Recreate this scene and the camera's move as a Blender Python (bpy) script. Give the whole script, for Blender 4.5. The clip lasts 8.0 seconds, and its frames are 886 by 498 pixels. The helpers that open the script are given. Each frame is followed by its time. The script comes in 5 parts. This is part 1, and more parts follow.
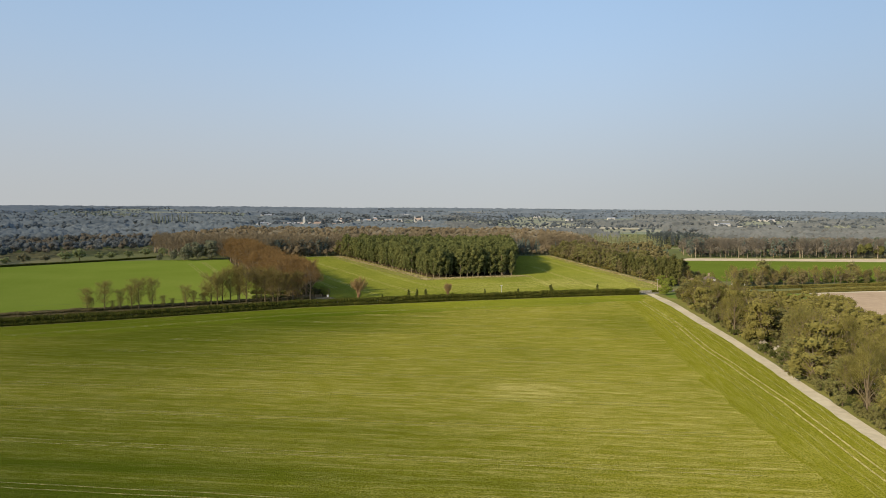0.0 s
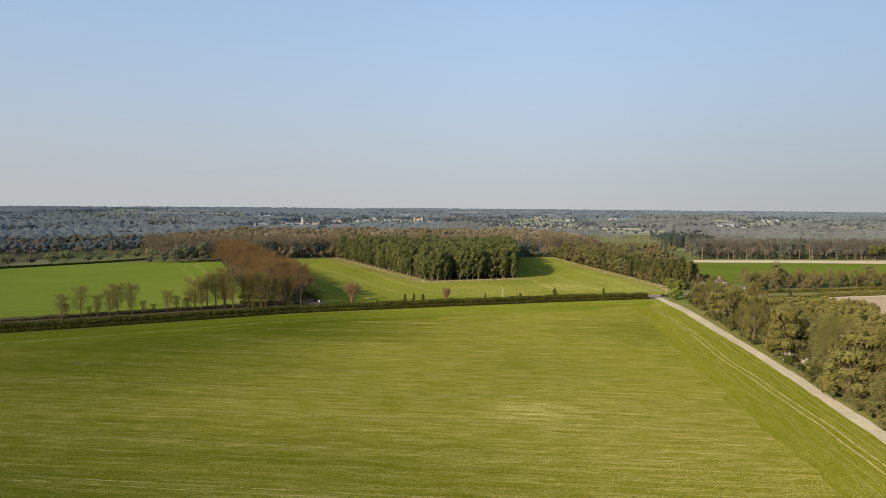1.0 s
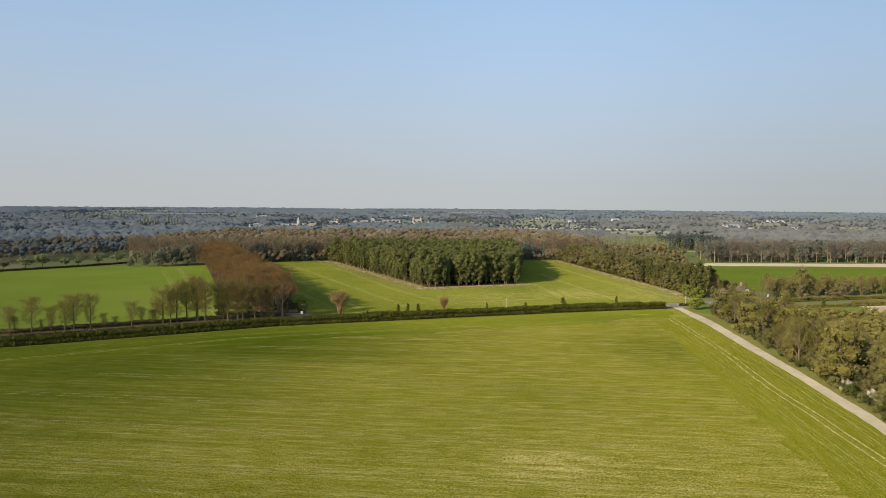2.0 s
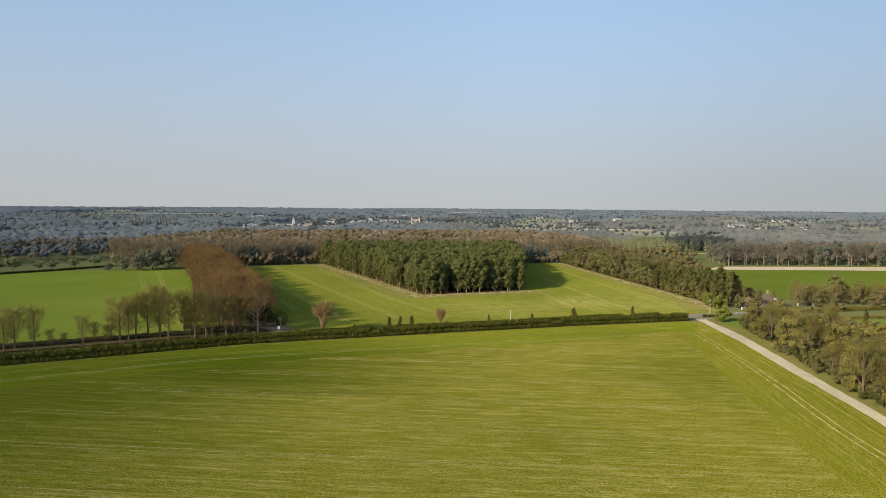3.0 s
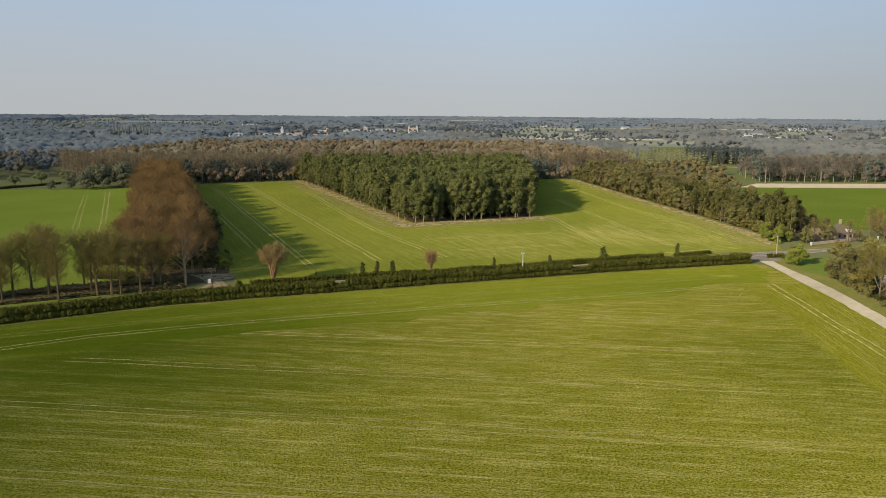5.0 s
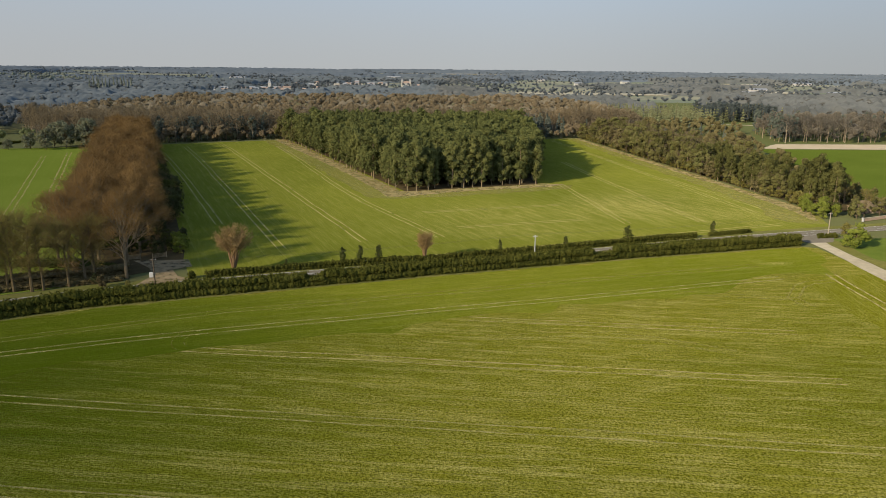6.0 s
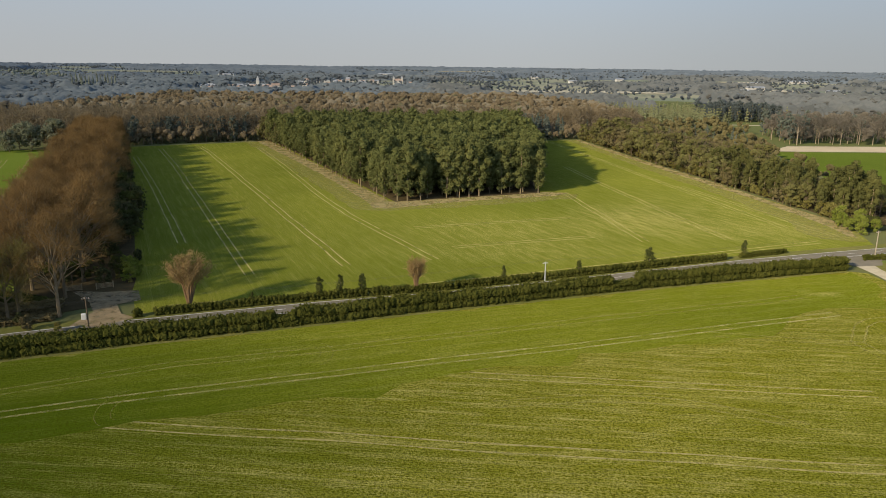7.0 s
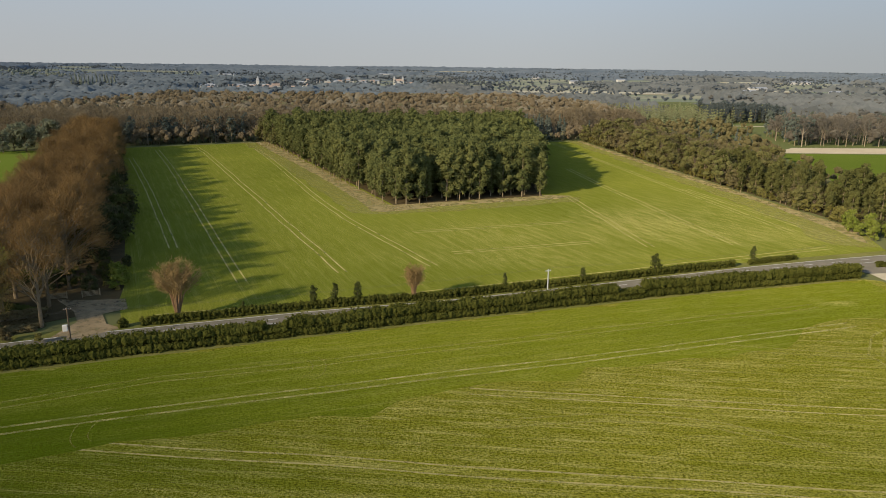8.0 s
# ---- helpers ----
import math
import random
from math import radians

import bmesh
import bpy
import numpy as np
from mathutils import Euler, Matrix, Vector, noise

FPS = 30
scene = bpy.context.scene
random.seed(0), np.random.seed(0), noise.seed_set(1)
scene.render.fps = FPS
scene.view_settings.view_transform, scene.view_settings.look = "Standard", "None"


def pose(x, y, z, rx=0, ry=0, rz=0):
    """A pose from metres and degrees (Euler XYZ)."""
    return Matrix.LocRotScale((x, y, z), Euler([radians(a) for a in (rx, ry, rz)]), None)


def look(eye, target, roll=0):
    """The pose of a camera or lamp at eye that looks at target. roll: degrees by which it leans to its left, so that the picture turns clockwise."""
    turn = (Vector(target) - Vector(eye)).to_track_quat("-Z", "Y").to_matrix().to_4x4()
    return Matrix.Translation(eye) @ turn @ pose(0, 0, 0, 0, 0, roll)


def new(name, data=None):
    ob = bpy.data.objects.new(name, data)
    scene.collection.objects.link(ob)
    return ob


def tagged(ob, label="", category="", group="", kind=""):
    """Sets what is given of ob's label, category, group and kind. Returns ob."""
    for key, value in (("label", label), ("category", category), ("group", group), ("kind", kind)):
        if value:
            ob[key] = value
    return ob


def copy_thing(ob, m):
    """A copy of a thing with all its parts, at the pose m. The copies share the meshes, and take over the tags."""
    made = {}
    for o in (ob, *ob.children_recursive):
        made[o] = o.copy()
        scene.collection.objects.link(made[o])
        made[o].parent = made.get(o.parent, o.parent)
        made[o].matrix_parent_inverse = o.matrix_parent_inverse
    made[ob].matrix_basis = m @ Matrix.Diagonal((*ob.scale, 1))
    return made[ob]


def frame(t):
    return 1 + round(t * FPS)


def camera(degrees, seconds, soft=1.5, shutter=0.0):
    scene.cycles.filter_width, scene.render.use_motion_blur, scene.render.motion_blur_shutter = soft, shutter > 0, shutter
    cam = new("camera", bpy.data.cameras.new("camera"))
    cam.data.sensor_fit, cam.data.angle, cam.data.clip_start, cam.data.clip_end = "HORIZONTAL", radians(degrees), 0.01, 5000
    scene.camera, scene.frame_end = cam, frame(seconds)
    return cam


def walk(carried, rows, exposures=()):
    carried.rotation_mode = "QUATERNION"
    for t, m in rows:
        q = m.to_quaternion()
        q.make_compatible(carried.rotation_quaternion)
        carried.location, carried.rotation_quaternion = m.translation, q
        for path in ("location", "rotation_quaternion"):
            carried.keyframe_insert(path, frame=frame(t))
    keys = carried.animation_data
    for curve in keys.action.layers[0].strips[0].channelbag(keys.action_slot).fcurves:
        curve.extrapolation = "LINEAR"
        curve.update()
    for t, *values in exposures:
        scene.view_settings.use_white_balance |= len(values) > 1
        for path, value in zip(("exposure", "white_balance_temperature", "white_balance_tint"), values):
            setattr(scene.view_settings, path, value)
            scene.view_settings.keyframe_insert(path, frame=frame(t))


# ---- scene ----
# ---- camera ----
cam = camera(63.26, 8.0, soft=0.85)
# seconds, eye, yaw, pitch, roll
PATH = [
    (0, (0.00, 0.00, 48.00), -0.001, -3.359, 0.20),
    (0.1, (0.21, 3.64, 47.92), 0.005, -3.347, 0.20),
    (0.2, (0.42, 7.28, 47.84), 0.011, -3.335, 0.20),
    (0.3, (0.64, 10.92, 47.76), 0.017, -3.323, 0.20),
    (0.4, (0.85, 14.56, 47.68), 0.022, -3.311, 0.19),
    (0.5, (1.06, 18.20, 47.60), 0.028, -3.299, 0.19),
    (0.6, (1.08, 18.46, 47.62), 0.030, -3.302, 0.19),
    (0.7, (1.10, 18.72, 47.65), 0.033, -3.305, 0.19),
    (0.8, (1.11, 18.98, 47.67), 0.035, -3.309, 0.19),
    (0.9, (1.13, 19.24, 47.69), 0.037, -3.312, 0.19),
    (1, (1.15, 19.52, 47.71), 0.039, -3.315, 0.18),
    (1.1, (1.26, 22.90, 47.72), 0.039, -3.309, 0.18),
    (1.2, (1.38, 26.29, 47.74), 0.040, -3.303, 0.18),
    (1.3, (1.49, 29.68, 47.75), 0.040, -3.297, 0.18),
    (1.4, (1.61, 33.06, 47.77), 0.041, -3.292, 0.18),
    (1.5, (1.72, 36.45, 47.78), 0.041, -3.286, 0.18),
    (2.25, (2.60, 62.86, 48.04), 0.017, -3.305, 0.16),
    (3, (3.47, 89.26, 48.30), -0.006, -3.325, 0.15),
    (3.5, (4.17, 107.07, 48.43), -0.027, -3.352, 0.14),
    (4, (4.81, 124.80, 48.65), -0.044, -3.365, 0.14),
    (4.5, (5.63, 143.16, 48.73), -0.048, -3.357, 0.13),
    (4.7, (5.92, 150.26, 48.51), -0.029, -3.360, 0.12),
    (4.8, (6.07, 153.81, 48.40), -0.019, -3.750, 0.12),
    (4.9, (6.21, 157.36, 48.29), -0.010, -6.400, 0.12),
    (5, (6.35, 161.00, 48.25), -0.001, -10.558, 0.12),
    (5.1, (6.45, 164.60, 48.30), 0.014, -13.600, 0.14),
    (5.2, (6.48, 168.20, 48.40), 0.029, -14.271, 0.16),
    (5.75, (5.95, 188.60, 48.30), -0.402, -14.180, 0.27),
    (6.3, (5.10, 209.03, 48.10), -0.834, -14.088, 0.38),
    (6.5, (4.68, 215.93, 48.29), -1.161, -14.175, 0.39),
    (6.75, (5.04, 221.80, 48.29), -1.156, -14.252, 0.40),
    (7, (5.41, 226.07, 48.30), -1.151, -14.328, 0.42),
    (7.5, (5.47, 229.42, 48.14), -1.207, -14.220, 0.44),
    (8, (5.93, 232.05, 48.25), -1.084, -14.308, 0.47),
]


def aim(eye, yaw, pitch, roll):
    a, b = radians(yaw), radians(pitch)
    ahead = Vector((-math.sin(a) * math.cos(b), math.cos(a) * math.cos(b), math.sin(b)))
    return look(eye, Vector(eye) + 2 * ahead, roll)


walk(cam, [(t, aim(e, yaw, pitch, roll)) for t, e, yaw, pitch, roll in PATH], [(0.0, 0.03), (4.6, 0.03), (5.3, -0.11), (8.0, -0.13)])

# ---- world, sun ----
SUN_ELEVATION, SUN_FROM = radians(22.0), radians(223.0)  # the low sun stands behind and to the left
world = bpy.data.worlds.new("sky")
scene.world = world
world.use_nodes = True
wn = world.node_tree.nodes
sky = wn.new("ShaderNodeTexSky")
sky.sky_type, sky.sun_disc = "NISHITA", False
sky.sun_elevation = SUN_ELEVATION
sky.sun_rotation = radians(90) - SUN_FROM
sky.altitude, sky.air_density, sky.dust_density, sky.ozone_density = 50, 1.0, 1.0, 1.0


def sky_nodes():
    """A clear sky that pales into haze towards the horizon."""
    link = world.node_tree.links.new
    way = wn.new("ShaderNodeTexCoord")
    cut = wn.new("ShaderNodeSeparateXYZ")
    link(way.outputs["Generated"], cut.inputs[0])
    lift = wn.new("ShaderNodeMapRange")
    lift.inputs["From Min"].default_value, lift.inputs["From Max"].default_value = 0.0, 1.0
    lift.inputs["To Min"].default_value, lift.inputs["To Max"].default_value = 0.10, 1.0
    link(cut.outputs["Z"], lift.inputs["Value"])
    join = wn.new("ShaderNodeCombineXYZ")
    link(cut.outputs["X"], join.inputs["X"])
    link(cut.outputs["Y"], join.inputs["Y"])
    link(lift.outputs[0], join.inputs["Z"])
    link(join.outputs[0], sky.inputs[0])
    fade = wn.new("ShaderNodeMapRange")
    fade.interpolation_type = "SMOOTHSTEP"
    fade.inputs["From Min"].default_value, fade.inputs["From Max"].default_value = -0.05, 0.32
    fade.inputs["To Min"].default_value, fade.inputs["To Max"].default_value = 0.95, 0.5
    link(cut.outputs["Z"], fade.inputs["Value"])
    haze = wn.new("ShaderNodeMix")
    haze.data_type = "RGBA"
    link(fade.outputs[0], haze.inputs["Factor"])
    clear = wn.new("ShaderNodeVectorMath")
    clear.operation = "SCALE"
    clear.inputs["Scale"].default_value = 1.2
    link(sky.outputs[0], clear.inputs[0])
    link(clear.outputs[0], haze.inputs["A"])
    climb = wn.new("ShaderNodeMapRange")
    climb.interpolation_type = "SMOOTHSTEP"
    climb.inputs["From Min"].default_value, climb.inputs["From Max"].default_value = 0.0, 0.34
    link(cut.outputs["Z"], climb.inputs["Value"])
    tone = wn.new("ShaderNodeMix")
    tone.data_type = "RGBA"
    link(climb.outputs[0], tone.inputs["Factor"])
    tone.inputs["A"].default_value = (2.60, 2.62, 2.66, 1)
    tone.inputs["B"].default_value = (2.15, 3.0, 4.1, 1)
    link(tone.outputs["Result"], haze.inputs["B"])
    aside = wn.new("ShaderNodeMapRange")
    aside.interpolation_type = "SMOOTHSTEP"
    aside.inputs["From Min"].default_value, aside.inputs["From Max"].default_value = 0.05, 0.6
    aside.inputs["To Min"].default_value, aside.inputs["To Max"].default_value = 1.05, 0.86
    link(cut.outputs["X"], aside.inputs["Value"])
    dim = wn.new("ShaderNodeVectorMath")
    dim.operation = "SCALE"
    link(haze.outputs["Result"], dim.inputs[0])
    link(aside.outputs[0], dim.inputs["Scale"])
    link(dim.outputs[0], wn["Background"].inputs["Color"])


sky_nodes()
wn["Background"].inputs["Strength"].default_value = 0.17

sun = new("sun", bpy.data.lights.new("sun", "SUN"))
sun.data.energy, sun.data.angle, sun.data.color = 4.75, radians(0.53), (1.0, 0.83, 0.58)
toward = Vector((math.cos(SUN_FROM) * math.cos(SUN_ELEVATION), math.sin(SUN_FROM) * math.cos(SUN_ELEVATION), math.sin(SUN_ELEVATION)))
sun.matrix_world = look(toward * 100, (0, 0, 0))
scene.view_settings.exposure = 0.0


# ---- materials ----
class Nodes:
    """Short hand for node materials."""

    def __init__(self, name, rough=0.9, spec=0.15):
        self.m = bpy.data.materials.new(name)
        self.m.use_nodes = True
        self.t = self.m.node_tree
        self.out = self.t.nodes["Principled BSDF"]
        self.out.inputs["Roughness"].default_value = rough
        self.out.inputs["Specular IOR Level"].default_value = spec
        self.out.inputs["Diffuse Roughness"].default_value = 1.0 if rough > 0.75 else 0.0

    def add(self, kind, inputs=(), operation=None, data_type=None):
        n = self.t.nodes.new(kind)
        if operation:
            n.operation = operation
        if data_type:
            n.data_type = data_type
        for k, v in dict(inputs).items():
            self.put(n.inputs[k], v)
        return n

    def put(self, socket, v):
        if isinstance(v, bpy.types.NodeSocket):
            self.t.links.new(v, socket)
        elif isinstance(v, bpy.types.Node):
            self.t.links.new(v.outputs[0], socket)
        else:
            socket.default_value = v

    def place(self, angle=0.0, scale=(1, 1, 1)):
        """World position, turned so that x runs along angle."""
        g = self.add("ShaderNodeNewGeometry")
        m = self.add("ShaderNodeMapping", {"Vector": g.outputs["Position"]})
        m.inputs["Rotation"].default_value = (0, 0, -radians(angle))
        m2 = self.add("ShaderNodeMapping", {"Vector": m.outputs[0]})
        m2.inputs["Scale"].default_value = scale
        return m2.outputs[0]

    def noise(self, vec, scale, detail=3.0, rough=0.55):
        return self.add("ShaderNodeTexNoise", {"Vector": vec, "Scale": scale, "Detail": detail, "Roughness": rough}).outputs["Fac"]

    def ramp(self, v, lo, hi, a=0.0, b=1.0):
        n = self.add("ShaderNodeMapRange", {"Value": v, "From Min": lo, "From Max": hi, "To Min": a, "To Max": b})
        return n.outputs[0]

    def math(self, op, a, b=0.5):
        n = self.add("ShaderNodeMath", operation=op)
        self.put(n.inputs[0], a)
        self.put(n.inputs[1], b)
        return n.outputs[0]

    def mix(self, f, a, b):
        n = self.add("ShaderNodeMix", data_type="RGBA")
        self.put(n.inputs["Factor"], f)
        self.put(n.inputs["A"], (*a, 1) if isinstance(a, tuple) else a)
        self.put(n.inputs["B"], (*b, 1) if isinstance(b, tuple) else b)
        return n.outputs["Result"]

    def color(self, v):
        self.put(self.out.inputs["Base Color"], (*v, 1) if isinstance(v, tuple) else v)
        return self

    def bump(self, v, strength=0.5, distance=0.1):
        b = self.add("ShaderNodeBump", {"Height": v, "Strength": strength, "Distance": distance})
        self.put(self.out.inputs["Normal"], b.outputs[0])
        return self


def foliage(name, dark, light, third=None, patch=0.12, spread=0.8, sheer=0.12):
    n = Nodes(name, 0.9, 0.0)
    island = n.add("ShaderNodeNewGeometry").outputs["Random Per Island"]
    thing = n.add("ShaderNodeObjectInfo").outputs["Random"]
    big = n.noise(n.place(), patch, 2.0)
    f = n.math("ADD", n.math("MULTIPLY", island, 0.45 * spread), n.ramp(big, 0.3, 0.7, 0.0, 0.6))
    c = n.mix(f, dark, light)
    if third:
        c = n.mix(n.ramp(thing, 0.35, 1.0, 0.0, 0.75), c, n.mix(island, third, light))
    n.color(c)
    glow = n.add("ShaderNodeBsdfTranslucent", {"Color": c})
    both = n.add("ShaderNodeMixShader", {"Fac": sheer})
    n.put(both.inputs[1], n.out.outputs[0])
    n.put(both.inputs[2], glow.outputs[0])
    n.put(n.t.nodes["Material Output"].inputs["Surface"], both.outputs[0])
    return n.m


def field(name, angle, green, deep, straw, amount=0.5, streak=1.0, patches=(), lush=(), grit=1.0):
    """Young drilled cereal: rows of green with pale soil showing between them."""
    n = Nodes(name, 0.95, 0.0)
    cloud = n.noise(n.place(), 0.012, 3.0)
    breaks = n.noise(n.place(angle, (0.10, 0.55, 1)), 1.0, 4.0, 0.65)
    thin = n.noise(n.place(angle, (0.11, 3.4, 1)), 1.0, 2.0, 0.6)
    line = n.noise(n.place(angle, (0.007, 1.35, 1)), 1.0, 3.0, 0.75)
    wide = n.noise(n.place(angle, (0.010, 0.16, 1)), 1.0, 3.0)
    tuft = n.noise(n.place(angle, (1.25, 1.4, 1)), 2.2, 3.0, 0.8)
    fleck = n.noise(n.place(angle + 35, (1.3, 1.4, 1)), 3.4, 2.0, 0.7)

    def spot(px, py, rx, ry):
        v = n.add("ShaderNodeVectorMath", operation="SUBTRACT")
        n.put(v.inputs[0], n.place())
        v.inputs[1].default_value = (px, py, 0)
        v2 = n.add("ShaderNodeVectorMath", operation="DIVIDE")
        n.put(v2.inputs[0], v.outputs[0])
        v2.inputs[1].default_value = (rx, ry, 1000)
        v3 = n.add("ShaderNodeVectorMath", operation="LENGTH")
        n.put(v3.inputs[0], v2.outputs[0])
        return n.ramp(n.math("ADD", v3.outputs["Value"], n.ramp(wide, 0.3, 0.7, -0.18, 0.18)), 0.15, 1.0, 1.0, 0.0)

    c = n.mix(n.ramp(cloud, 0.35, 0.68), green, deep)
    # greener crop spots, which also carry lens darkening towards the picture corners
    thick = 0.0
    for place, much in lush:
        f = n.math("MULTIPLY", spot(*place), much)
        c = n.mix(f, c, (0.062, 0.092, 0.005))
        thick = n.math("MAXIMUM", f, thick)
    c = n.mix(n.ramp(tuft, 0.46, 0.60, 0.0, 0.9 * grit), c, tuple(0.36 * v for v in deep))
    bare = n.math("ADD", n.ramp(thin, 0.52, 0.62, 0.0, 0.36 * streak), n.ramp(line, 0.575, 0.64, 0.0, 0.42 * streak))
    passes = n.add("ShaderNodeTexWave", {"Vector": n.place(angle), "Scale": 0.098, "Distortion": 0.9, "Detail": 3.0, "Detail Scale": 0.3})
    passes.bands_direction = "Y"
    bare = n.math("ADD", bare, n.ramp(passes.outputs["Fac"], 0.84, 1.0, 0.0, 0.22 * streak))
    bare = n.math("ADD", bare, n.ramp(tuft, 0.50, 0.40, 0.0, 0.55 * grit))
    bare = n.math("ADD", bare, n.ramp(fleck, 0.57, 0.66, 0.0, 0.6 * grit))
    bare = n.math("MULTIPLY", bare, n.ramp(breaks, 0.42, 0.58, 0.2, 1.0))
    bare = n.math("MULTIPLY", bare, n.ramp(wide, 0.3, 0.7, 0.75, 1.0))
    bare = n.math("MULTIPLY", bare, amount)
    if lush:
        bare = n.math("MULTIPLY", bare, n.ramp(thick, 0.0, 1.0, 1.0, 0.25))
    for place, much in patches:
        bare = n.math("ADD", bare, n.math("MULTIPLY", n.math("MULTIPLY", spot(*place), much), n.math("MULTIPLY", n.ramp(breaks, 0.3, 0.62), n.ramp(tuft, 0.56, 0.40))))
    n.color(n.mix(bare, c, straw))
    n.bump(n.math("ADD", thin, n.math("ADD", tuft, fleck)), 0.8 * grit, 0.2)
    return n.m


def plain(name, a, b, scale=1.0, rough=0.85, spec=0.2, bump=0.0):
    n = Nodes(name, rough, spec)
    p = n.place()
    f = n.math("ADD", n.ramp(n.noise(p, scale, 4.0, 0.65), 0.3, 0.7, 0.0, 0.6), n.ramp(n.noise(p, scale * 0.11, 2.0), 0.35, 0.65, 0.0, 0.4))
    n.color(n.mix(f, a, b))
    if bump:
        n.bump(n.noise(p, scale * 2, 3.0), bump, 0.1)
    return n.m


def worn_track(name, a, b, scale, least, most):
    """Wheel marks: bare soil, broken by crop that still stands."""
    n = Nodes(name, 0.95, 0.05)
    p = n.place()
    gap = n.ramp(n.noise(p, scale, 4.0, 0.7), 0.34, 0.6, least, most)
    n.color(n.mix(n.noise(p, 0.9, 3.0), a, b))
    clear = n.add("ShaderNodeBsdfTransparent")
    mixer = n.add("ShaderNodeMixShader", {"Fac": gap})
    n.put(mixer.inputs[1], clear.outputs[0])
    n.put(mixer.inputs[2], n.out.outputs[0])
    n.put(n.t.nodes["Material Output"].inputs["Surface"], mixer.outputs[0])
    return n.m


GREEN, DEEP, STRAW = (0.220, 0.217, 0.021), (0.154, 0.164, 0.013), (0.430, 0.385, 0.135)
# lush spots east of the middle are lens corner darkening painted in
m_front = field("drilled_cereal", -6.9, GREEN, DEEP, STRAW, 0.80, 1.0, (((22, 185, 15, 10), 1.5), ((45, 175, 60, 55), 0.3)), (((-100, 262, 85, 85), 0.85), ((-62, 300, 72, 52), 1.0), ((-85, 105, 118, 85), 1.0), ((96, 268, 55, 110), 0.2), ((76, 300, 42, 40), 0.45)))
m_headland = field("headland_cereal", 16.5, (0.168, 0.186, 0.015), (0.122, 0.148, 0.010), STRAW, 0.40, 0.7, (((91.5, 376, 6, 3), 1.0),), (((-60, 312, 90, 46), 1.0), ((-125, 285, 90, 45), 0.7), ((90, 335, 55, 50), 0.45)), 0.7)
m_side = field("side_headland_cereal", 84.2, (0.182, 0.185, 0.016), (0.138, 0.148, 0.011), STRAW, 0.5, 0.6, (), (), 0.8)
m_upper = field("upper_cereal", 113.4, (0.176, 0.193, 0.026), (0.126, 0.150, 0.018), STRAW, 0.46, 0.7, (((72, 455, 26, 34), 0.9), ((100, 460, 40, 60), 0.4), ((30, 438, 45, 30), 0.45), ((30, 412, 50, 14), 0.35), ((108, 438, 26, 18), 0.45)), (), 0.6)
m_left = field("left_cereal", 113.4, (0.150, 0.192, 0.032), (0.118, 0.164, 0.022), STRAW, 0.15, 0.5, (), (), 0.2)
m_bright = field("bright_cereal", 0, (0.088, 0.122, 0.020), (0.074, 0.106, 0.016), STRAW, 0.10, 0.7, (), (), 0.3)
m_plough = plain("bare_soil", (0.215, 0.165, 0.115), (0.31, 0.250, 0.185), 0.25, 0.95, 0.05)
m_band = plain("pale_stubble", (0.28, 0.24, 0.175), (0.38, 0.33, 0.245), 0.2, 0.95, 0.05)
m_lane = plain("chalk_lane", (0.245, 0.220, 0.160), (0.39, 0.355, 0.270), 0.5, 0.95, 0.05, 0.3)
m_gravel = worn_track("sandy_dirt", (0.19, 0.145, 0.085), (0.31, 0.245, 0.155), 0.4, 0.45, 1.0)
m_road = plain("asphalt", (0.118, 0.107, 0.084), (0.172, 0.156, 0.124), 0.4, 0.9, 0.1)
m_line = plain("road_paint", (0.62, 0.62, 0.58), (0.72, 0.72, 0.68), 3.0, 0.7, 0.3)
m_verge = plain("verge_grass", (0.088, 0.098, 0.022), (0.165, 0.155, 0.050), 0.6, 0.95, 0.05, 0.5)
m_lawn = plain("lawn", (0.075, 0.112, 0.016), (0.112, 0.145, 0.026), 0.3, 0.95, 0.05, 0.4)
m_floor = plain("leaf_litter", (0.040, 0.032, 0.016), (0.085, 0.066, 0.034), 0.4, 0.95, 0.05, 0.4)
m_margin = worn_track("dry_margin", (0.23, 0.195, 0.085), (0.33, 0.27, 0.14), 0.22, 0.25, 0.85)
m_margin_soft = worn_track("thin_margin", (0.25, 0.225, 0.075), (0.32, 0.28, 0.12), 0.7, 0.0, 0.45)
m_wheel_clear = worn_track("clear_wheel_marks", (0.36, 0.325, 0.115), (0.45, 0.40, 0.165), 0.2, 0.4, 0.88)
m_wheel = worn_track("wheel_marks", (0.345, 0.305, 0.112), (0.435, 0.385, 0.165), 0.3, 0.25, 0.72)
m_wheel_mid = worn_track("older_wheel_marks", (0.35, 0.32, 0.11), (0.43, 0.39, 0.17), 0.3, 0.08, 0.55)
m_wheel_faint = worn_track("faint_wheel_marks", (0.30, 0.28, 0.07), (0.38, 0.34, 0.12), 0.35, 0.08, 0.42)

m_pine = foliage("pine_needles", (0.066, 0.080, 0.028), (0.205, 0.220, 0.078), (0.215, 0.212, 0.070), 0.25, 0.8, 0.2)
m_pine_bark = plain("pine_bark", (0.20, 0.16, 0.10), (0.36, 0.29, 0.18), 1.0, 0.95, 0.05)
# dark needles paled towards blue-grey, haze mixed into the colour
m_spruce = foliage("hazed_spruce_needles", (0.100, 0.122, 0.104), (0.190, 0.216, 0.172), None, 0.25, 0.8, 0.25)
m_beech = foliage("beech_twigs", (0.148, 0.092, 0.036), (0.310, 0.200, 0.084), (0.285, 0.178, 0.068), 0.2, 0.8, 0.2)
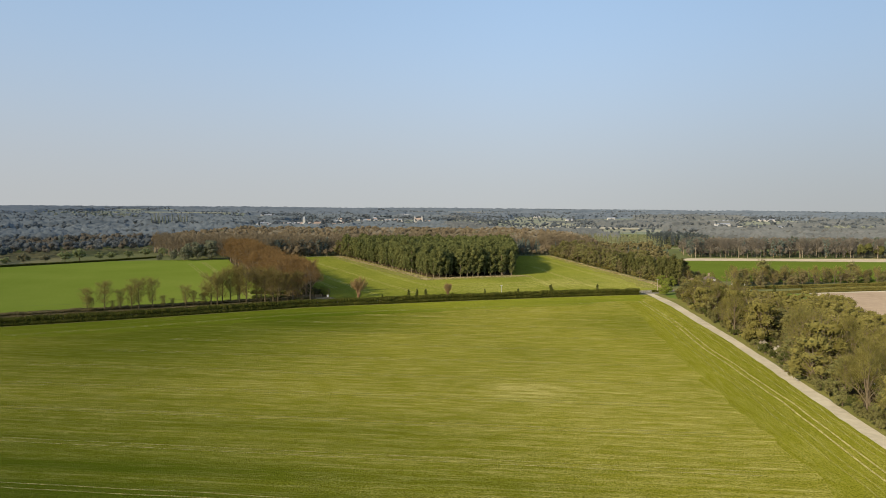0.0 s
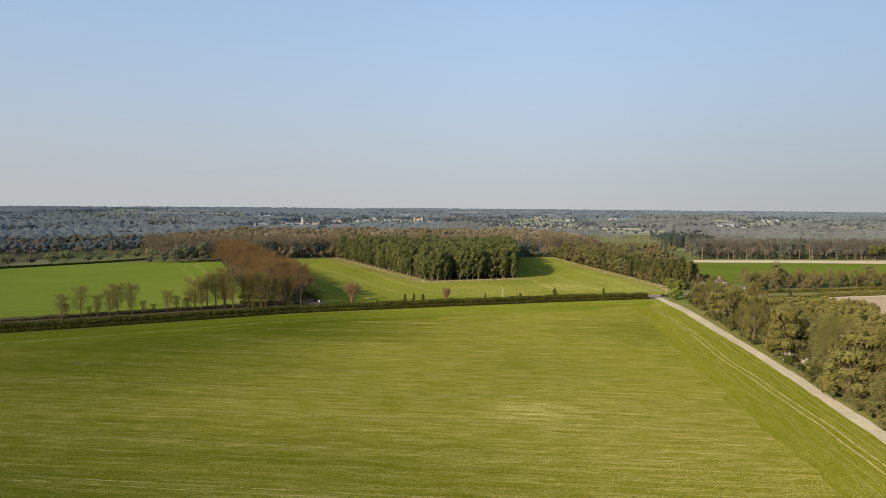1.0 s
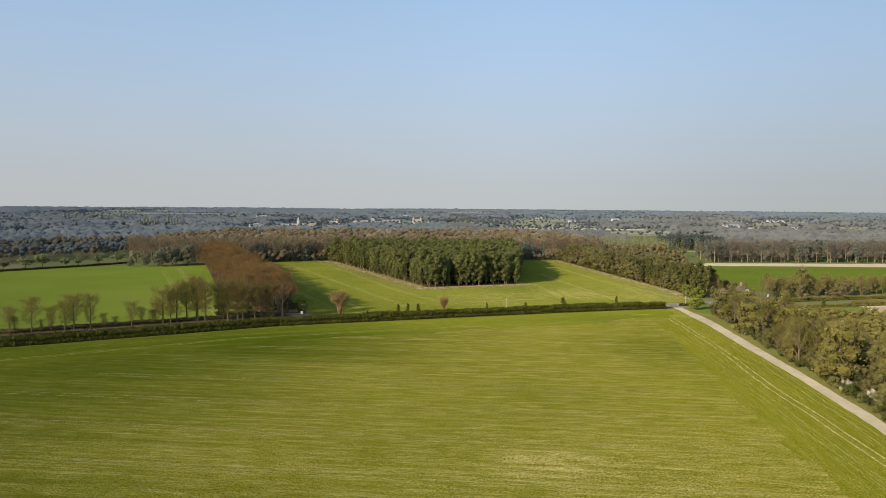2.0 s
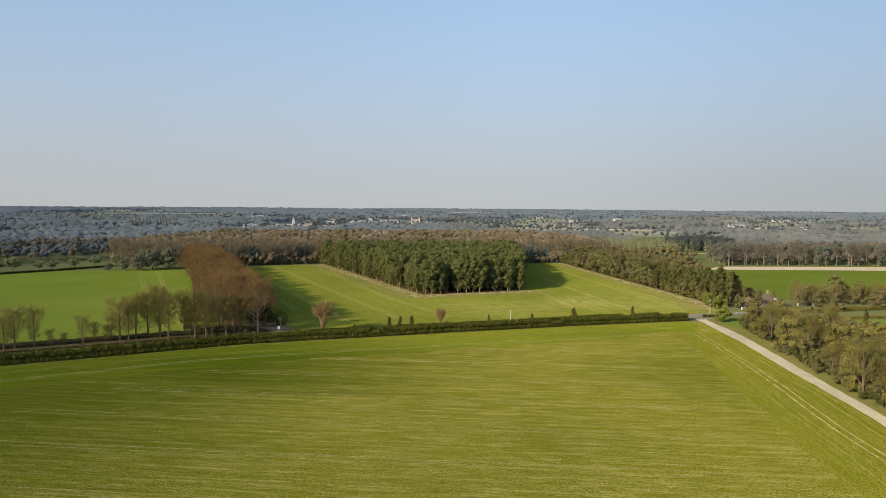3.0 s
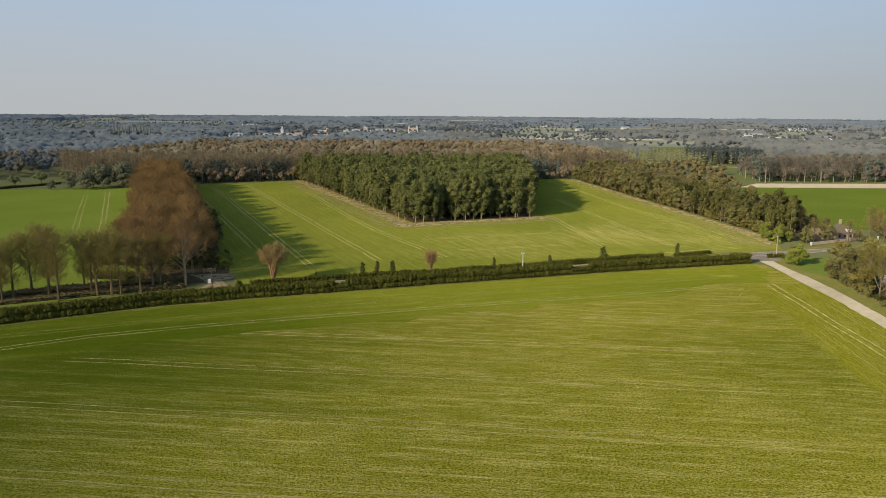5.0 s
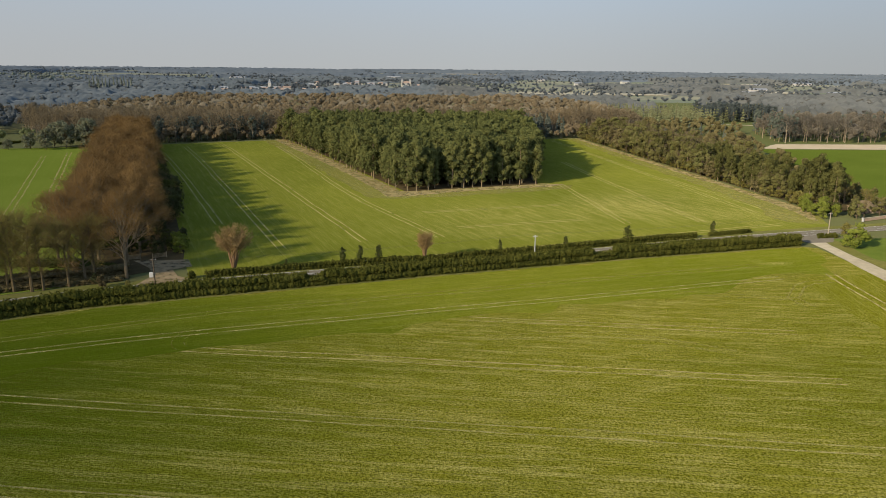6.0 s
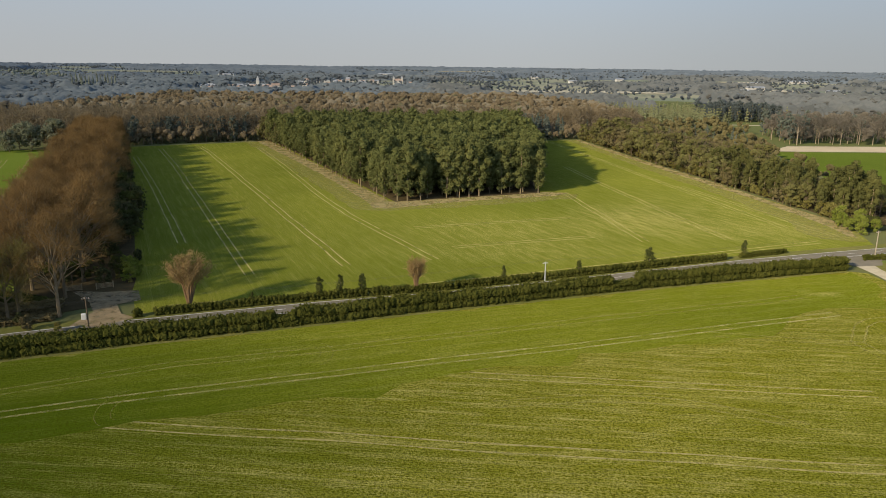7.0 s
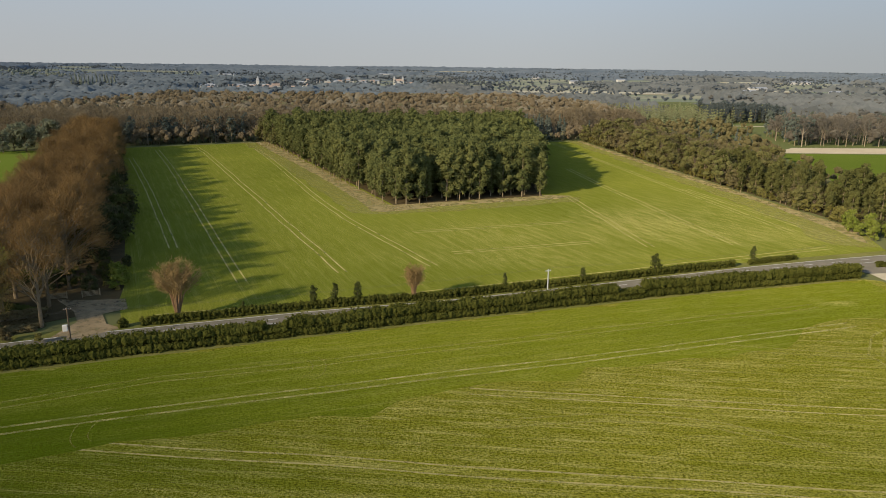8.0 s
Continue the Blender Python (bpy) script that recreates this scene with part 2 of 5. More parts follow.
m_bare = foliage("bare_twigs", (0.172, 0.140, 0.046), (0.318, 0.262, 0.088), (0.295, 0.252, 0.080), 0.2, 0.8, 0.3)
m_bark = plain("grey_bark", (0.105, 0.082, 0.052), (0.21, 0.17, 0.11), 1.0, 0.95, 0.05)
m_olive = foliage("budding_shrub_leaves", (0.088, 0.080, 0.020), (0.252, 0.228, 0.070), (0.195, 0.190, 0.062), 0.15)
m_belt = foliage("mixed_belt_leaves", (0.088, 0.086, 0.030), (0.205, 0.195, 0.074), (0.140, 0.158, 0.052), 0.15)
m_belt_brown = foliage("brown_belt_twigs", (0.105, 0.092, 0.042), (0.220, 0.190, 0.088), None, 0.15)
m_belt_pine = foliage("belt_pine_needles", (0.060, 0.066, 0.022), (0.165, 0.166, 0.058), (0.150, 0.150, 0.046), 0.25, 0.8, 0.2)
m_yew = foliage("yew_leaves", (0.034, 0.042, 0.019), (0.098, 0.104, 0.044), None, 0.2)
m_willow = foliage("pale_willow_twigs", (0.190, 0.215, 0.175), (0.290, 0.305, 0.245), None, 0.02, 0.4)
m_ivy = foliage("evergreen_leaves", (0.040, 0.050, 0.014), (0.115, 0.128, 0.038), None, 0.2)
m_hedge = foliage("hedge_leaves", (0.044, 0.052, 0.011), (0.136, 0.138, 0.030), None, 0.35)
m_scrub = foliage("bramble_stems", (0.105, 0.085, 0.042), (0.205, 0.168, 0.082), None, 0.3)
# grey-green scrub, its colour raised for the haze before it
m_thicket = foliage("hazed_scrub", (0.190, 0.202, 0.132), (0.315, 0.325, 0.205), None, 0.2, 0.6, 0.4)
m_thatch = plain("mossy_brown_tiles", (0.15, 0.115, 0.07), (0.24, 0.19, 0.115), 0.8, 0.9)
# m_spring again, paler: haze painted into the leaves
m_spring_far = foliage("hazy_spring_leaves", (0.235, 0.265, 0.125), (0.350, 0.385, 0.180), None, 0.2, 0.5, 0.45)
m_spring = foliage("spring_leaves", (0.120, 0.155, 0.026), (0.25, 0.28, 0.055), None, 0.2)
m_blossom = foliage("blossom", (0.30, 0.27, 0.20), (0.62, 0.58, 0.48), None, 0.3)
# back woods: brown and olive twigs, lightened by painted-in haze
m_wood_brown = foliage("hazed_woodland_twigs", (0.190, 0.152, 0.095), (0.300, 0.244, 0.155), None, 0.05, 0.6, 0.35)
m_wood_olive = foliage("hazed_woodland_buds", (0.190, 0.178, 0.105), (0.290, 0.270, 0.160), None, 0.05, 0.6, 0.35)
# eastern far woods: haze is put into the base colour as grey
m_far_a = foliage("hazed_east_wood", (0.114, 0.117, 0.112), (0.176, 0.174, 0.160), None, 0.012, 0.4, 0.3)
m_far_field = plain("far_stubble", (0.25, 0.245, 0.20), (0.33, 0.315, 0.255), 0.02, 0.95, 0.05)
# conifers lightened and blued, as haze would do
m_blue_conifer = foliage("hazed_conifers", (0.084, 0.106, 0.108), (0.140, 0.164, 0.156), None, 0.1, 0.6, 0.3)
# grey-brown twigs of farther woods, haze lightening included
m_wood_grey = foliage("hazed_grey_twigs", (0.150, 0.134, 0.106), (0.236, 0.210, 0.164), None, 0.05, 0.6, 0.35)
# western far woods, with the blue-grey of haze in their colour
m_far_w = foliage("hazed_west_wood", (0.128, 0.146, 0.154), (0.190, 0.206, 0.208), None, 0.012, 0.4, 0.35)
m_rust = foliage("rusty_twigs", (0.22, 0.150, 0.060), (0.42, 0.300, 0.135), None, 0.3)
# bark of the back woods, paler than grey_bark to stand for haze
m_wood_bark = plain("hazed_woodland_bark", (0.24, 0.20, 0.14), (0.38, 0.32, 0.23), 0.6, 0.95, 0.05)
m_slim_bark = plain("brown_bark", (0.10, 0.078, 0.042), (0.20, 0.158, 0.09), 1.0, 0.95, 0.05)
# beech_bark a little lighter, for the sunlit look of the front trees
m_lead_bark = plain("sunlit_beech_bark", (0.17, 0.132, 0.08), (0.30, 0.235, 0.150), 1.0, 0.95, 0.05)
m_beech_bark = plain("beech_bark", (0.15, 0.118, 0.075), (0.29, 0.235, 0.155), 1.0, 0.95, 0.05)
m_rust_bark = plain("reddish_bark", (0.20, 0.125, 0.065), (0.34, 0.22, 0.12), 1.0, 0.95, 0.05)
# single far trees, tinted blue-grey in place of haze
m_mid_trees = foliage("hazed_far_trees", (0.118, 0.141, 0.160), (0.166, 0.184, 0.196), None, 0.003, 0.3, 0.35)
m_brick = plain("brick_wall", (0.30, 0.22, 0.16), (0.42, 0.33, 0.25), 3.0)
m_tile = plain("clay_roof_tiles", (0.095, 0.080, 0.070), (0.16, 0.13, 0.11), 2.0, 0.8)
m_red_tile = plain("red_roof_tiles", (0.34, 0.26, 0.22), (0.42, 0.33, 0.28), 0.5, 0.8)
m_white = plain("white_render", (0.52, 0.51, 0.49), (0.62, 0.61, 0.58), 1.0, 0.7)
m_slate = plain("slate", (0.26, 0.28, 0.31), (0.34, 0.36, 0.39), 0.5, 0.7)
m_glass = Nodes("window_glass", 0.1, 0.5).color((0.03, 0.035, 0.04)).m
m_pole = plain("pole_timber", (0.34, 0.29, 0.22), (0.50, 0.44, 0.36), 1.5, 0.9)
m_pole_dark = plain("dark_pole_timber", (0.10, 0.07, 0.045), (0.18, 0.135, 0.09), 1.5, 0.9)
m_metal = plain("galvanised_steel", (0.45, 0.45, 0.44), (0.55, 0.55, 0.54), 2.0, 0.5, 0.5)
m_young = foliage("young_conifer_needles", (0.185, 0.205, 0.104), (0.295, 0.312, 0.170), None, 0.1)
m_wire = plain("dark_wire", (0.05, 0.05, 0.05), (0.08, 0.08, 0.08), 1.0, 0.6)
m_pale = plain("weathered_render", (0.46, 0.46, 0.44), (0.60, 0.59, 0.56), 0.3, 0.8)
m_fence = plain("weathered_rails", (0.24, 0.20, 0.13), (0.34, 0.29, 0.19), 1.5, 0.9)


# ---- building helpers ----
def mesh_of(name, verts, faces, material):
    me = bpy.data.meshes.new(name)
    me.from_pydata([tuple(v) for v in verts], [], [tuple(f) for f in faces])
    me.materials.append(material)
    return me


def tri_mesh(name, tris, material):
    """A mesh from an array (n, 3, 3) of loose triangles."""
    tris = np.asarray(tris, np.float32)
    n = len(tris)
    me = bpy.data.meshes.new(name)
    me.vertices.add(3 * n)
    me.vertices.foreach_set("co", tris.reshape(-1))
    me.loops.add(3 * n)
    me.loops.foreach_set("vertex_index", np.arange(3 * n, dtype=np.int32))
    me.polygons.add(n)
    me.polygons.foreach_set("loop_start", np.arange(0, 3 * n, 3, dtype=np.int32))
    me.update()
    me.materials.append(material)
    return me


def part(name, data, material=None, parent=None, label=""):
    """Links a bmesh or mesh as one object, under its thing."""
    if isinstance(data, bmesh.types.BMesh):
        me = bpy.data.meshes.new(name)
        data.to_mesh(me)
        data.free()
        me.materials.append(material)
        data = me
    ob = new(name, data)
    if parent:
        ob.parent = parent
    return tagged(ob, label)


def box(bm, size, at, turn=0.0, bevel=0.0):
    r = bmesh.ops.create_cube(bm, size=1, matrix=pose(*at, 0, 0, turn) @ Matrix.Diagonal((*size, 1)))
    if bevel:
        edges = list({e for v in r["verts"] for e in v.link_edges})
        bmesh.ops.bevel(bm, geom=edges, offset=bevel, segments=1, affect="EDGES")
    return bm


def rod(bm, a, b, ra, rb, sides=6):
    a, b = Vector(a), Vector(b)
    m = Matrix.Translation((a + b) / 2) @ (b - a).to_track_quat("Z", "Y").to_matrix().to_4x4()
    bmesh.ops.create_cone(bm, segments=sides, radius1=ra, radius2=rb, depth=(b - a).length, cap_ends=True, matrix=m)
    return bm


def tube_tris(a, b, ra, rb, sides=4):
    """A tapered limb as loose triangles."""
    a, b = np.asarray(a, float), np.asarray(b, float)
    d = (b - a) / (np.linalg.norm(b - a) + 1e-9)
    u = np.cross(d, (0.31, 0.87, 0.38))
    u /= np.linalg.norm(u) + 1e-9
    w = np.cross(d, u)
    ang = np.arange(sides) * 2 * np.pi / sides
    ring = np.cos(ang)[:, None] * u + np.sin(ang)[:, None] * w
    p, q = a + ra * ring, b + rb * ring
    p2, q2 = np.roll(p, -1, 0), np.roll(q, -1, 0)
    return np.concatenate([np.stack([p, p2, q2], 1), np.stack([p, q2, q], 1)])


GOLD = (1 + 5 ** 0.5) / 2
LUMP = np.array([(a, b * GOLD, 0) for a in (-1, 1) for b in (-1, 1)] + [(0, a, b * GOLD) for a in (-1, 1) for b in (-1, 1)] + [(a * GOLD, 0, b) for b in (-1, 1) for a in (-1, 1)], float) / math.hypot(1, GOLD)
LUMP_FACES = np.array([(i, j, k) for i in range(12) for j in range(i + 1, 12) for k in range(j + 1, 12) if max(np.linalg.norm(LUMP[i] - LUMP[j]), np.linalg.norm(LUMP[j] - LUMP[k]), np.linalg.norm(LUMP[i] - LUMP[k])) < 1.1])


def clumps(rng, centres, radii, per, size, loose=0.6, long=1.0, core=0.0):
    """Leaf-sized triangles spread over ellipsoidal clumps, each facing roughly outwards; core: the share of the clump that is closed within."""
    if core:
        c0, r0 = np.asarray(centres, float), np.asarray(radii, float).reshape(len(centres), -1) * np.ones(3)
        heart = (LUMP[None] * rng.uniform(0.8, 1.2, (len(c0), 12, 1)))[:, LUMP_FACES]
        a = rng.uniform(0, 6.28, len(c0))
        ca, sa = np.cos(a)[:, None, None], np.sin(a)[:, None, None]
        turned = np.stack([ca * heart[..., 0] - sa * heart[..., 1], sa * heart[..., 0] + ca * heart[..., 1], heart[..., 2]], -1)
        hearts = (c0[:, None, None] + turned * r0[:, None, None] * core).reshape(-1, 3, 3)
    centres, radii = np.repeat(np.asarray(centres, float), per, 0), np.repeat(np.asarray(radii, float).reshape(len(centres), -1) * np.ones(3), per, 0)
    n = len(centres)
    d = rng.normal(size=(n, 3))
    d /= np.linalg.norm(d, axis=1, keepdims=True)
    p = centres + d * radii * rng.uniform(0.62, 1.08, (n, 1))
    nor = d / radii
    nor /= np.linalg.norm(nor, axis=1, keepdims=True)
    nor += loose * rng.normal(size=(n, 3))
    nor /= np.linalg.norm(nor, axis=1, keepdims=True)
    u = np.cross(nor, rng.normal(size=(n, 3)))
    u /= np.linalg.norm(u, axis=1, keepdims=True) + 1e-9
    w = np.cross(nor, u)
    s = size * rng.uniform(0.6, 1.35, (n, 1))
    out = np.stack([p - 0.5 * s * u * long - 0.35 * s * w, p + 0.5 * s * u * long - 0.35 * s * w, p + 0.6 * s * w], 1)
    return np.concatenate([out, hearts]) if core else out


def twigs(rng, ends, ways, per, length, width, spray=0.7):
    """Thin sprays of twigs from branch ends."""
    ends, ways = np.repeat(np.asarray(ends, float), per, 0), np.repeat(np.asarray(ways, float), per, 0)
    n = len(ends)
    d = ways + spray * rng.normal(size=(n, 3))
    d[:, 2] += 0.15
    d /= np.linalg.norm(d, axis=1, keepdims=True)
    s = np.cross(d, rng.normal(size=(n, 3)))
    s /= np.linalg.norm(s, axis=1, keepdims=True) + 1e-9
    L = length * rng.uniform(0.5, 1.3, (n, 1))
    at = ends + 0.35 * length * rng.normal(size=(n, 3))
    return np.stack([at - s * width, at + s * width, at + d * L], 1)


def moved(tris, x, y, turn, sx, sz, z=0.0):
    c, s = math.cos(turn), math.sin(turn)
    out = np.empty_like(tris)
    out[..., 0] = x + sx * (c * tris[..., 0] - s * tris[..., 1])
    out[..., 1] = y + sx * (s * tris[..., 0] + c * tris[..., 1])
    out[..., 2] = z + sz * tris[..., 2]
    return out


def inside(x, y, poly):
    hit = False
    for (x1, y1), (x2, y2) in zip(poly, poly[1:] + poly[:1]):
        if (y1 > y) != (y2 > y) and x < (x2 - x1) * (y - y1) / (y2 - y1) + x1:
            hit = not hit
    return hit


def offset_line(line, d):
    """The line moved d metres to its left, by the mean of the neighbouring directions."""
    pts = [Vector(p) for p in line]
    out = []
    for n, p in enumerate(pts):
        way = (pts[min(n + 1, len(pts) - 1)] - pts[max(n - 1, 0)]).normalized()
        out.append((p.x - way.y * d, p.y + way.x * d))
    return out


def dense(line, step):
    out = []
    for a, b in zip(line, line[1:]):
        k = max(1, round(math.dist(a, b) / step))
        out += [(a[0] + (b[0] - a[0]) * n / k, a[1] + (b[1] - a[1]) * n / k) for n in range(k)]
    return out + [line[-1]]


def slab(name, poly, top, material, depth=0.12, rough=0.0):
    """A sheet of land with a real edge; rough: how far its outline wanders."""
    pts = dense(list(poly) + [poly[0]], 6.0)[:-1] if rough else list(poly)
    if rough:
        pts = [(x + rough * noise.noise((x * 0.13, y * 0.13, 1)), y + rough * noise.noise((x * 0.13, y * 0.13, 7))) for x, y in pts]
    bm = bmesh.new()
    vs = [bm.verts.new((x, y, top)) for x, y in pts]
    f = bm.faces.new(vs)
    bmesh.ops.recalc_face_normals(bm, faces=[f])
    if f.normal.z < 0:
        f.normal_flip()
    low = [bm.verts.new((x, y, top - depth)) for x, y in pts]
    for n in range(len(pts)):
        k = (n + 1) % len(pts)
        bm.faces.new((vs[n], vs[k], low[k], low[n]))
    bmesh.ops.triangulate(bm, faces=[f])
    return part(name, bm, material)


def ribbon(name, left, right, top, material, depth=0.1):
    bm = bmesh.new()
    a = [bm.verts.new((x, y, top)) for x, y in left]
    b = [bm.verts.new((x, y, top)) for x, y in right]
    c = [bm.verts.new((x, y, top - depth)) for x, y in left]
    d = [bm.verts.new((x, y, top - depth)) for x, y in right]
    for n in range(len(left) - 1):
        bm.faces.new((b[n], b[n + 1], a[n + 1], a[n]))
        bm.faces.new((a[n], a[n + 1], c[n + 1], c[n]))
        bm.faces.new((d[n], d[n + 1], b[n + 1], b[n]))
    bmesh.ops.recalc_face_normals(bm, faces=bm.faces)
    return part(name, bm, material)


def strip(line, width, wander=0.0):
    fine = dense(line, 4.0)
    fine = [(x + wander * noise.noise((x * 0.06, y * 0.06, 3)), y + wander * noise.noise((x * 0.06, y * 0.06, 9))) for x, y in fine]
    return offset_line(fine, width / 2), offset_line(fine, -width / 2)


def wheel_pair(line, gauge=2.1, width=0.5, wander=0.4):
    out = []
    for side in (gauge / 2, -gauge / 2):
        out.append(strip(offset_line(dense(line, 4.0), side), width, wander))
    return out


def tracks(name, pairs, top, material, label):
    bm = bmesh.new()
    for left, right in pairs:
        a = [bm.verts.new((x, y, top)) for x, y in left]
        b = [bm.verts.new((x, y, top)) for x, y in right]
        for n in range(len(a) - 1):
            bm.faces.new((b[n], b[n + 1], a[n + 1], a[n]))
    return tagged(part(name, bm, material), label, "wheel tracks", kind="structure")


# ---- the land ----
def rise(x, y):
    """The country lies flat round the fields and rises to low hills far off."""
    r = math.hypot(x, y)
    s = min(max((r - 900) / 2900, 0), 1)
    s = s * s * (3 - 2 * s)
    return s * (27 - 0.004 * x + 4 * noise.noise((x * 0.0012, y * 0.0012, 0)))


def far_ground():
    rings = [0, 100, 200, 350, 500, 700, 900, 1100, 1300, 1500, 1750, 2000, 2300, 2600, 2900, 3200, 3500, 3800, 4100, 4400, 4700]
    sides = 96
    verts, faces = [(0, 0, -0.02)], []
    for r in rings[1:]:
        for k in range(sides):
            x, y = r * math.cos(2 * math.pi * k / sides), r * math.sin(2 * math.pi * k / sides)
            verts.append((x, y, rise(x, y) - 0.02))
    faces += [(0, 1 + k, 1 + (k + 1) % sides) for k in range(sides)]
    for n in range(len(rings) - 2):
        for k in range(sides):
            a, b = 1 + n * sides + k, 1 + n * sides + (k + 1) % sides
            faces.append((a, a + sides, b + sides, b))
    return verts, faces


def ground_material():
    n = Nodes("open_country", 0.95, 0.05)
    cells = n.add("ShaderNodeTexVoronoi", {"Vector": n.place(25, (0.0022, 0.0035, 1)), "Scale": 1.0, "Randomness": 0.9})
    sep = n.add("ShaderNodeSeparateColor", {"Color": cells.outputs["Color"]})
    c = n.mix(n.ramp(sep.outputs[0], 0.2, 0.9), (0.085, 0.105, 0.036), (0.150, 0.142, 0.070))
    c = n.mix(n.ramp(n.noise(n.place(), 0.3, 4.0), 0.3, 0.7, 0.0, 0.35), c, (0.10, 0.085, 0.045))
    n.color(c)
    return n.m


# far ground: the open_country pattern again, greyed in colour to stand for haze
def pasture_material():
    n = Nodes("hazed_pasture", 0.95, 0.05)
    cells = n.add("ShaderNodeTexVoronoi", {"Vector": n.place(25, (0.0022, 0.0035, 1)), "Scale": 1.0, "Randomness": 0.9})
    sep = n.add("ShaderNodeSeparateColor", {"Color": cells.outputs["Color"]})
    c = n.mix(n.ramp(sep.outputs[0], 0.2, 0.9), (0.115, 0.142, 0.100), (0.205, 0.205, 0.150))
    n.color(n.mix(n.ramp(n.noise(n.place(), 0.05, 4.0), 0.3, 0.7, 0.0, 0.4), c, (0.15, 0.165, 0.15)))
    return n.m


verts, faces = far_ground()
land = mesh_of("ground", verts, faces, ground_material())
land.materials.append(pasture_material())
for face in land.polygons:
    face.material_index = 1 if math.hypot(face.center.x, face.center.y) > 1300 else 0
ground = tagged(part("ground", land), "open farmland with fields and low far hills", "ground", kind="structure")

# the front edge of the roadside hedge, from west to east; everything along the road is set out from it
HEDGE = [(-330, 190), (-260, 231.5), (-173, 281.5), (-136, 299.5), (-96, 321.5), (-66, 338.5), (-43.6, 346.4), (-20, 354.4), (8, 363.8), (59, 380), (108.5, 393.5)]
FAR_HEDGE = [(-52, 360.5), (-18, 371.5), (9, 378.5), (30, 385.5), (60, 396.5), (88, 406.5), (108, 414)]
ROAD = [(-330, 203), (-260, 244.5), (-173, 294), (-136, 313), (-110, 328.5), (-70, 349.3), (-52, 356), (-18, 367), (9, 374), (30, 381), (60, 391.8), (88, 401.8), (112, 409), (170, 425), (260, 449), (420, 485)]
LANE_W = [(112.5, 401), (112.6, 388), (111.2, 366), (110.6, 348), (106.8, 309), (102.2, 255), (95.5, 202), (90, 160), (73, 5), (59, -120)]
LANE_E = [(118.5, 402), (117.8, 388), (118, 370), (116.8, 350), (112.2, 307), (107, 255), (100.6, 202), (95.2, 160), (78.5, 5), (64.5, -120)]

front_poly = [p for p in HEDGE[1:]] + [(112, 392)] + [(x + 1.6, y) for x, y in LANE_W[2:]] + [(-330, -120), (-330, 203)]
front_field = tagged(slab("field", front_poly, 0.06, m_front), "wide field of young cereal in thin drilled rows", "field", kind="structure")

head_in = offset_line(HEDGE, -30.5)
headland = slab("headland", HEDGE[1:] + [(110, 390)] + [(104, 366), (88, 367)] + head_in[1:-1][::-1], 0.09, m_headland, 0.05, 4.0)
tagged(headland, "greener strip of cereal sown along the hedge", "field headland", kind="structure")
side_w = [(90, 362), (91, 330), (80.5, 268), (74, 210), (69.5, 160), (66.5, 117), (52, -10), (40, -120)]
side = slab("headland", [(x + 1.2, y) for x, y in LANE_W[2:]] + side_w[::-1], 0.08, m_side, 0.05, 3.0)
tagged(side, "strip of cereal sown alongside the chalk lane", "field headland", kind="structure")

upper_poly = offset_line(FAR_HEDGE, 0.6) + [(131, 421), (138, 446), (133, 490), (124, 564), (107, 712), (67, 704), (-104, 691), (-177, 656), (-138, 564), (-82, 432), (-58, 374)]
upper = tagged(slab("field", upper_poly, 0.05, m_upper), "field of young cereal round a pine wood", "field", kind="structure")
left_poly = offset_line(HEDGE[:6], 19) + [(-86, 395), (-118, 468), (-172, 615), (-188, 650), (-284, 622), (-345, 550), (-420, 420), (-480, 300), (-400, 215)]
left_field = tagged(slab("field", left_poly, 0.05, m_left), "lush green cereal field beyond the roadside trees", "field", kind="structure")
east = tagged(slab("field", [(152, 470), (190, 560), (207, 648), (300, 645), (420, 636), (560, 620), (420, 480), (280, 462)], 0.05, m_bright), "bright green field behind the lodge", "field", kind="structure")
band = tagged(slab("field", [(209, 652), (300, 649), (420, 640), (700, 600), (740, 640), (420, 677), (300, 680), (232, 680)], 0.07, m_band, 0.1, 1.0), "pale stubble strip beside the bright green field", "field", kind="structure")
plough = tagged(slab("field", [(210, 402), (256, 413), (330, 425), (470, 400), (420, 200), (250, 190), (172, 262), (178, 290), (202, 378)], 0.05, m_plough), "bare ploughed pinkish field", "field", kind="structure")
pale = ribbon("farm_track", *strip([(206, 396), (204, 380), (192, 335), (178, 285), (168, 250)], 5.0, 1.0), 0.09, m_lane)
tagged(pale, "pale sandy track round the ploughed field", "track", kind="structure")
pale = ribbon("farm_track", *strip([(235, 858), (269, 851), (300, 842), (345, 832)], 5.0, 1.0), 0.09, m_lane)
tagged(pale, "pale track beside the young conifers", "track", kind="structure")
pale = ribbon("farm_track", *strip([(206, 402), (256, 414), (330, 427), (420, 430)], 4.0, 1.0), 0.10, m_lane)
tagged(pale, "pale sandy track along the ploughed field", "track", kind="structure")

# pine wood outline and the bare margins
PINE = [(-9, 482), (51, 505), (66, 699), (-98, 690)]
m1 = slab("field_margin", [(-14, 473), (-9, 471.5), (-4, 474), (8, 480), (-9, 485), (-40, 560), (-98, 697), (-106, 695), (-47, 560), (-18, 487)], 0.08, m_margin, 0.03, 1.2)
tagged(slab("field_margin", [(-20, 470), (-9, 467), (10, 473), (60, 492), (64, 503), (40, 498), (-9, 481), (-40, 556), (-98, 697), (-113, 692), (-55, 557), (-27, 485)], 0.07, m_margin_soft, 0.015, 3.0), "thin yellowing crop along the pine wood", "field margin", kind="structure")
tagged(m1, "bare sandy margin along the pine wood", "field margin", kind="structure")
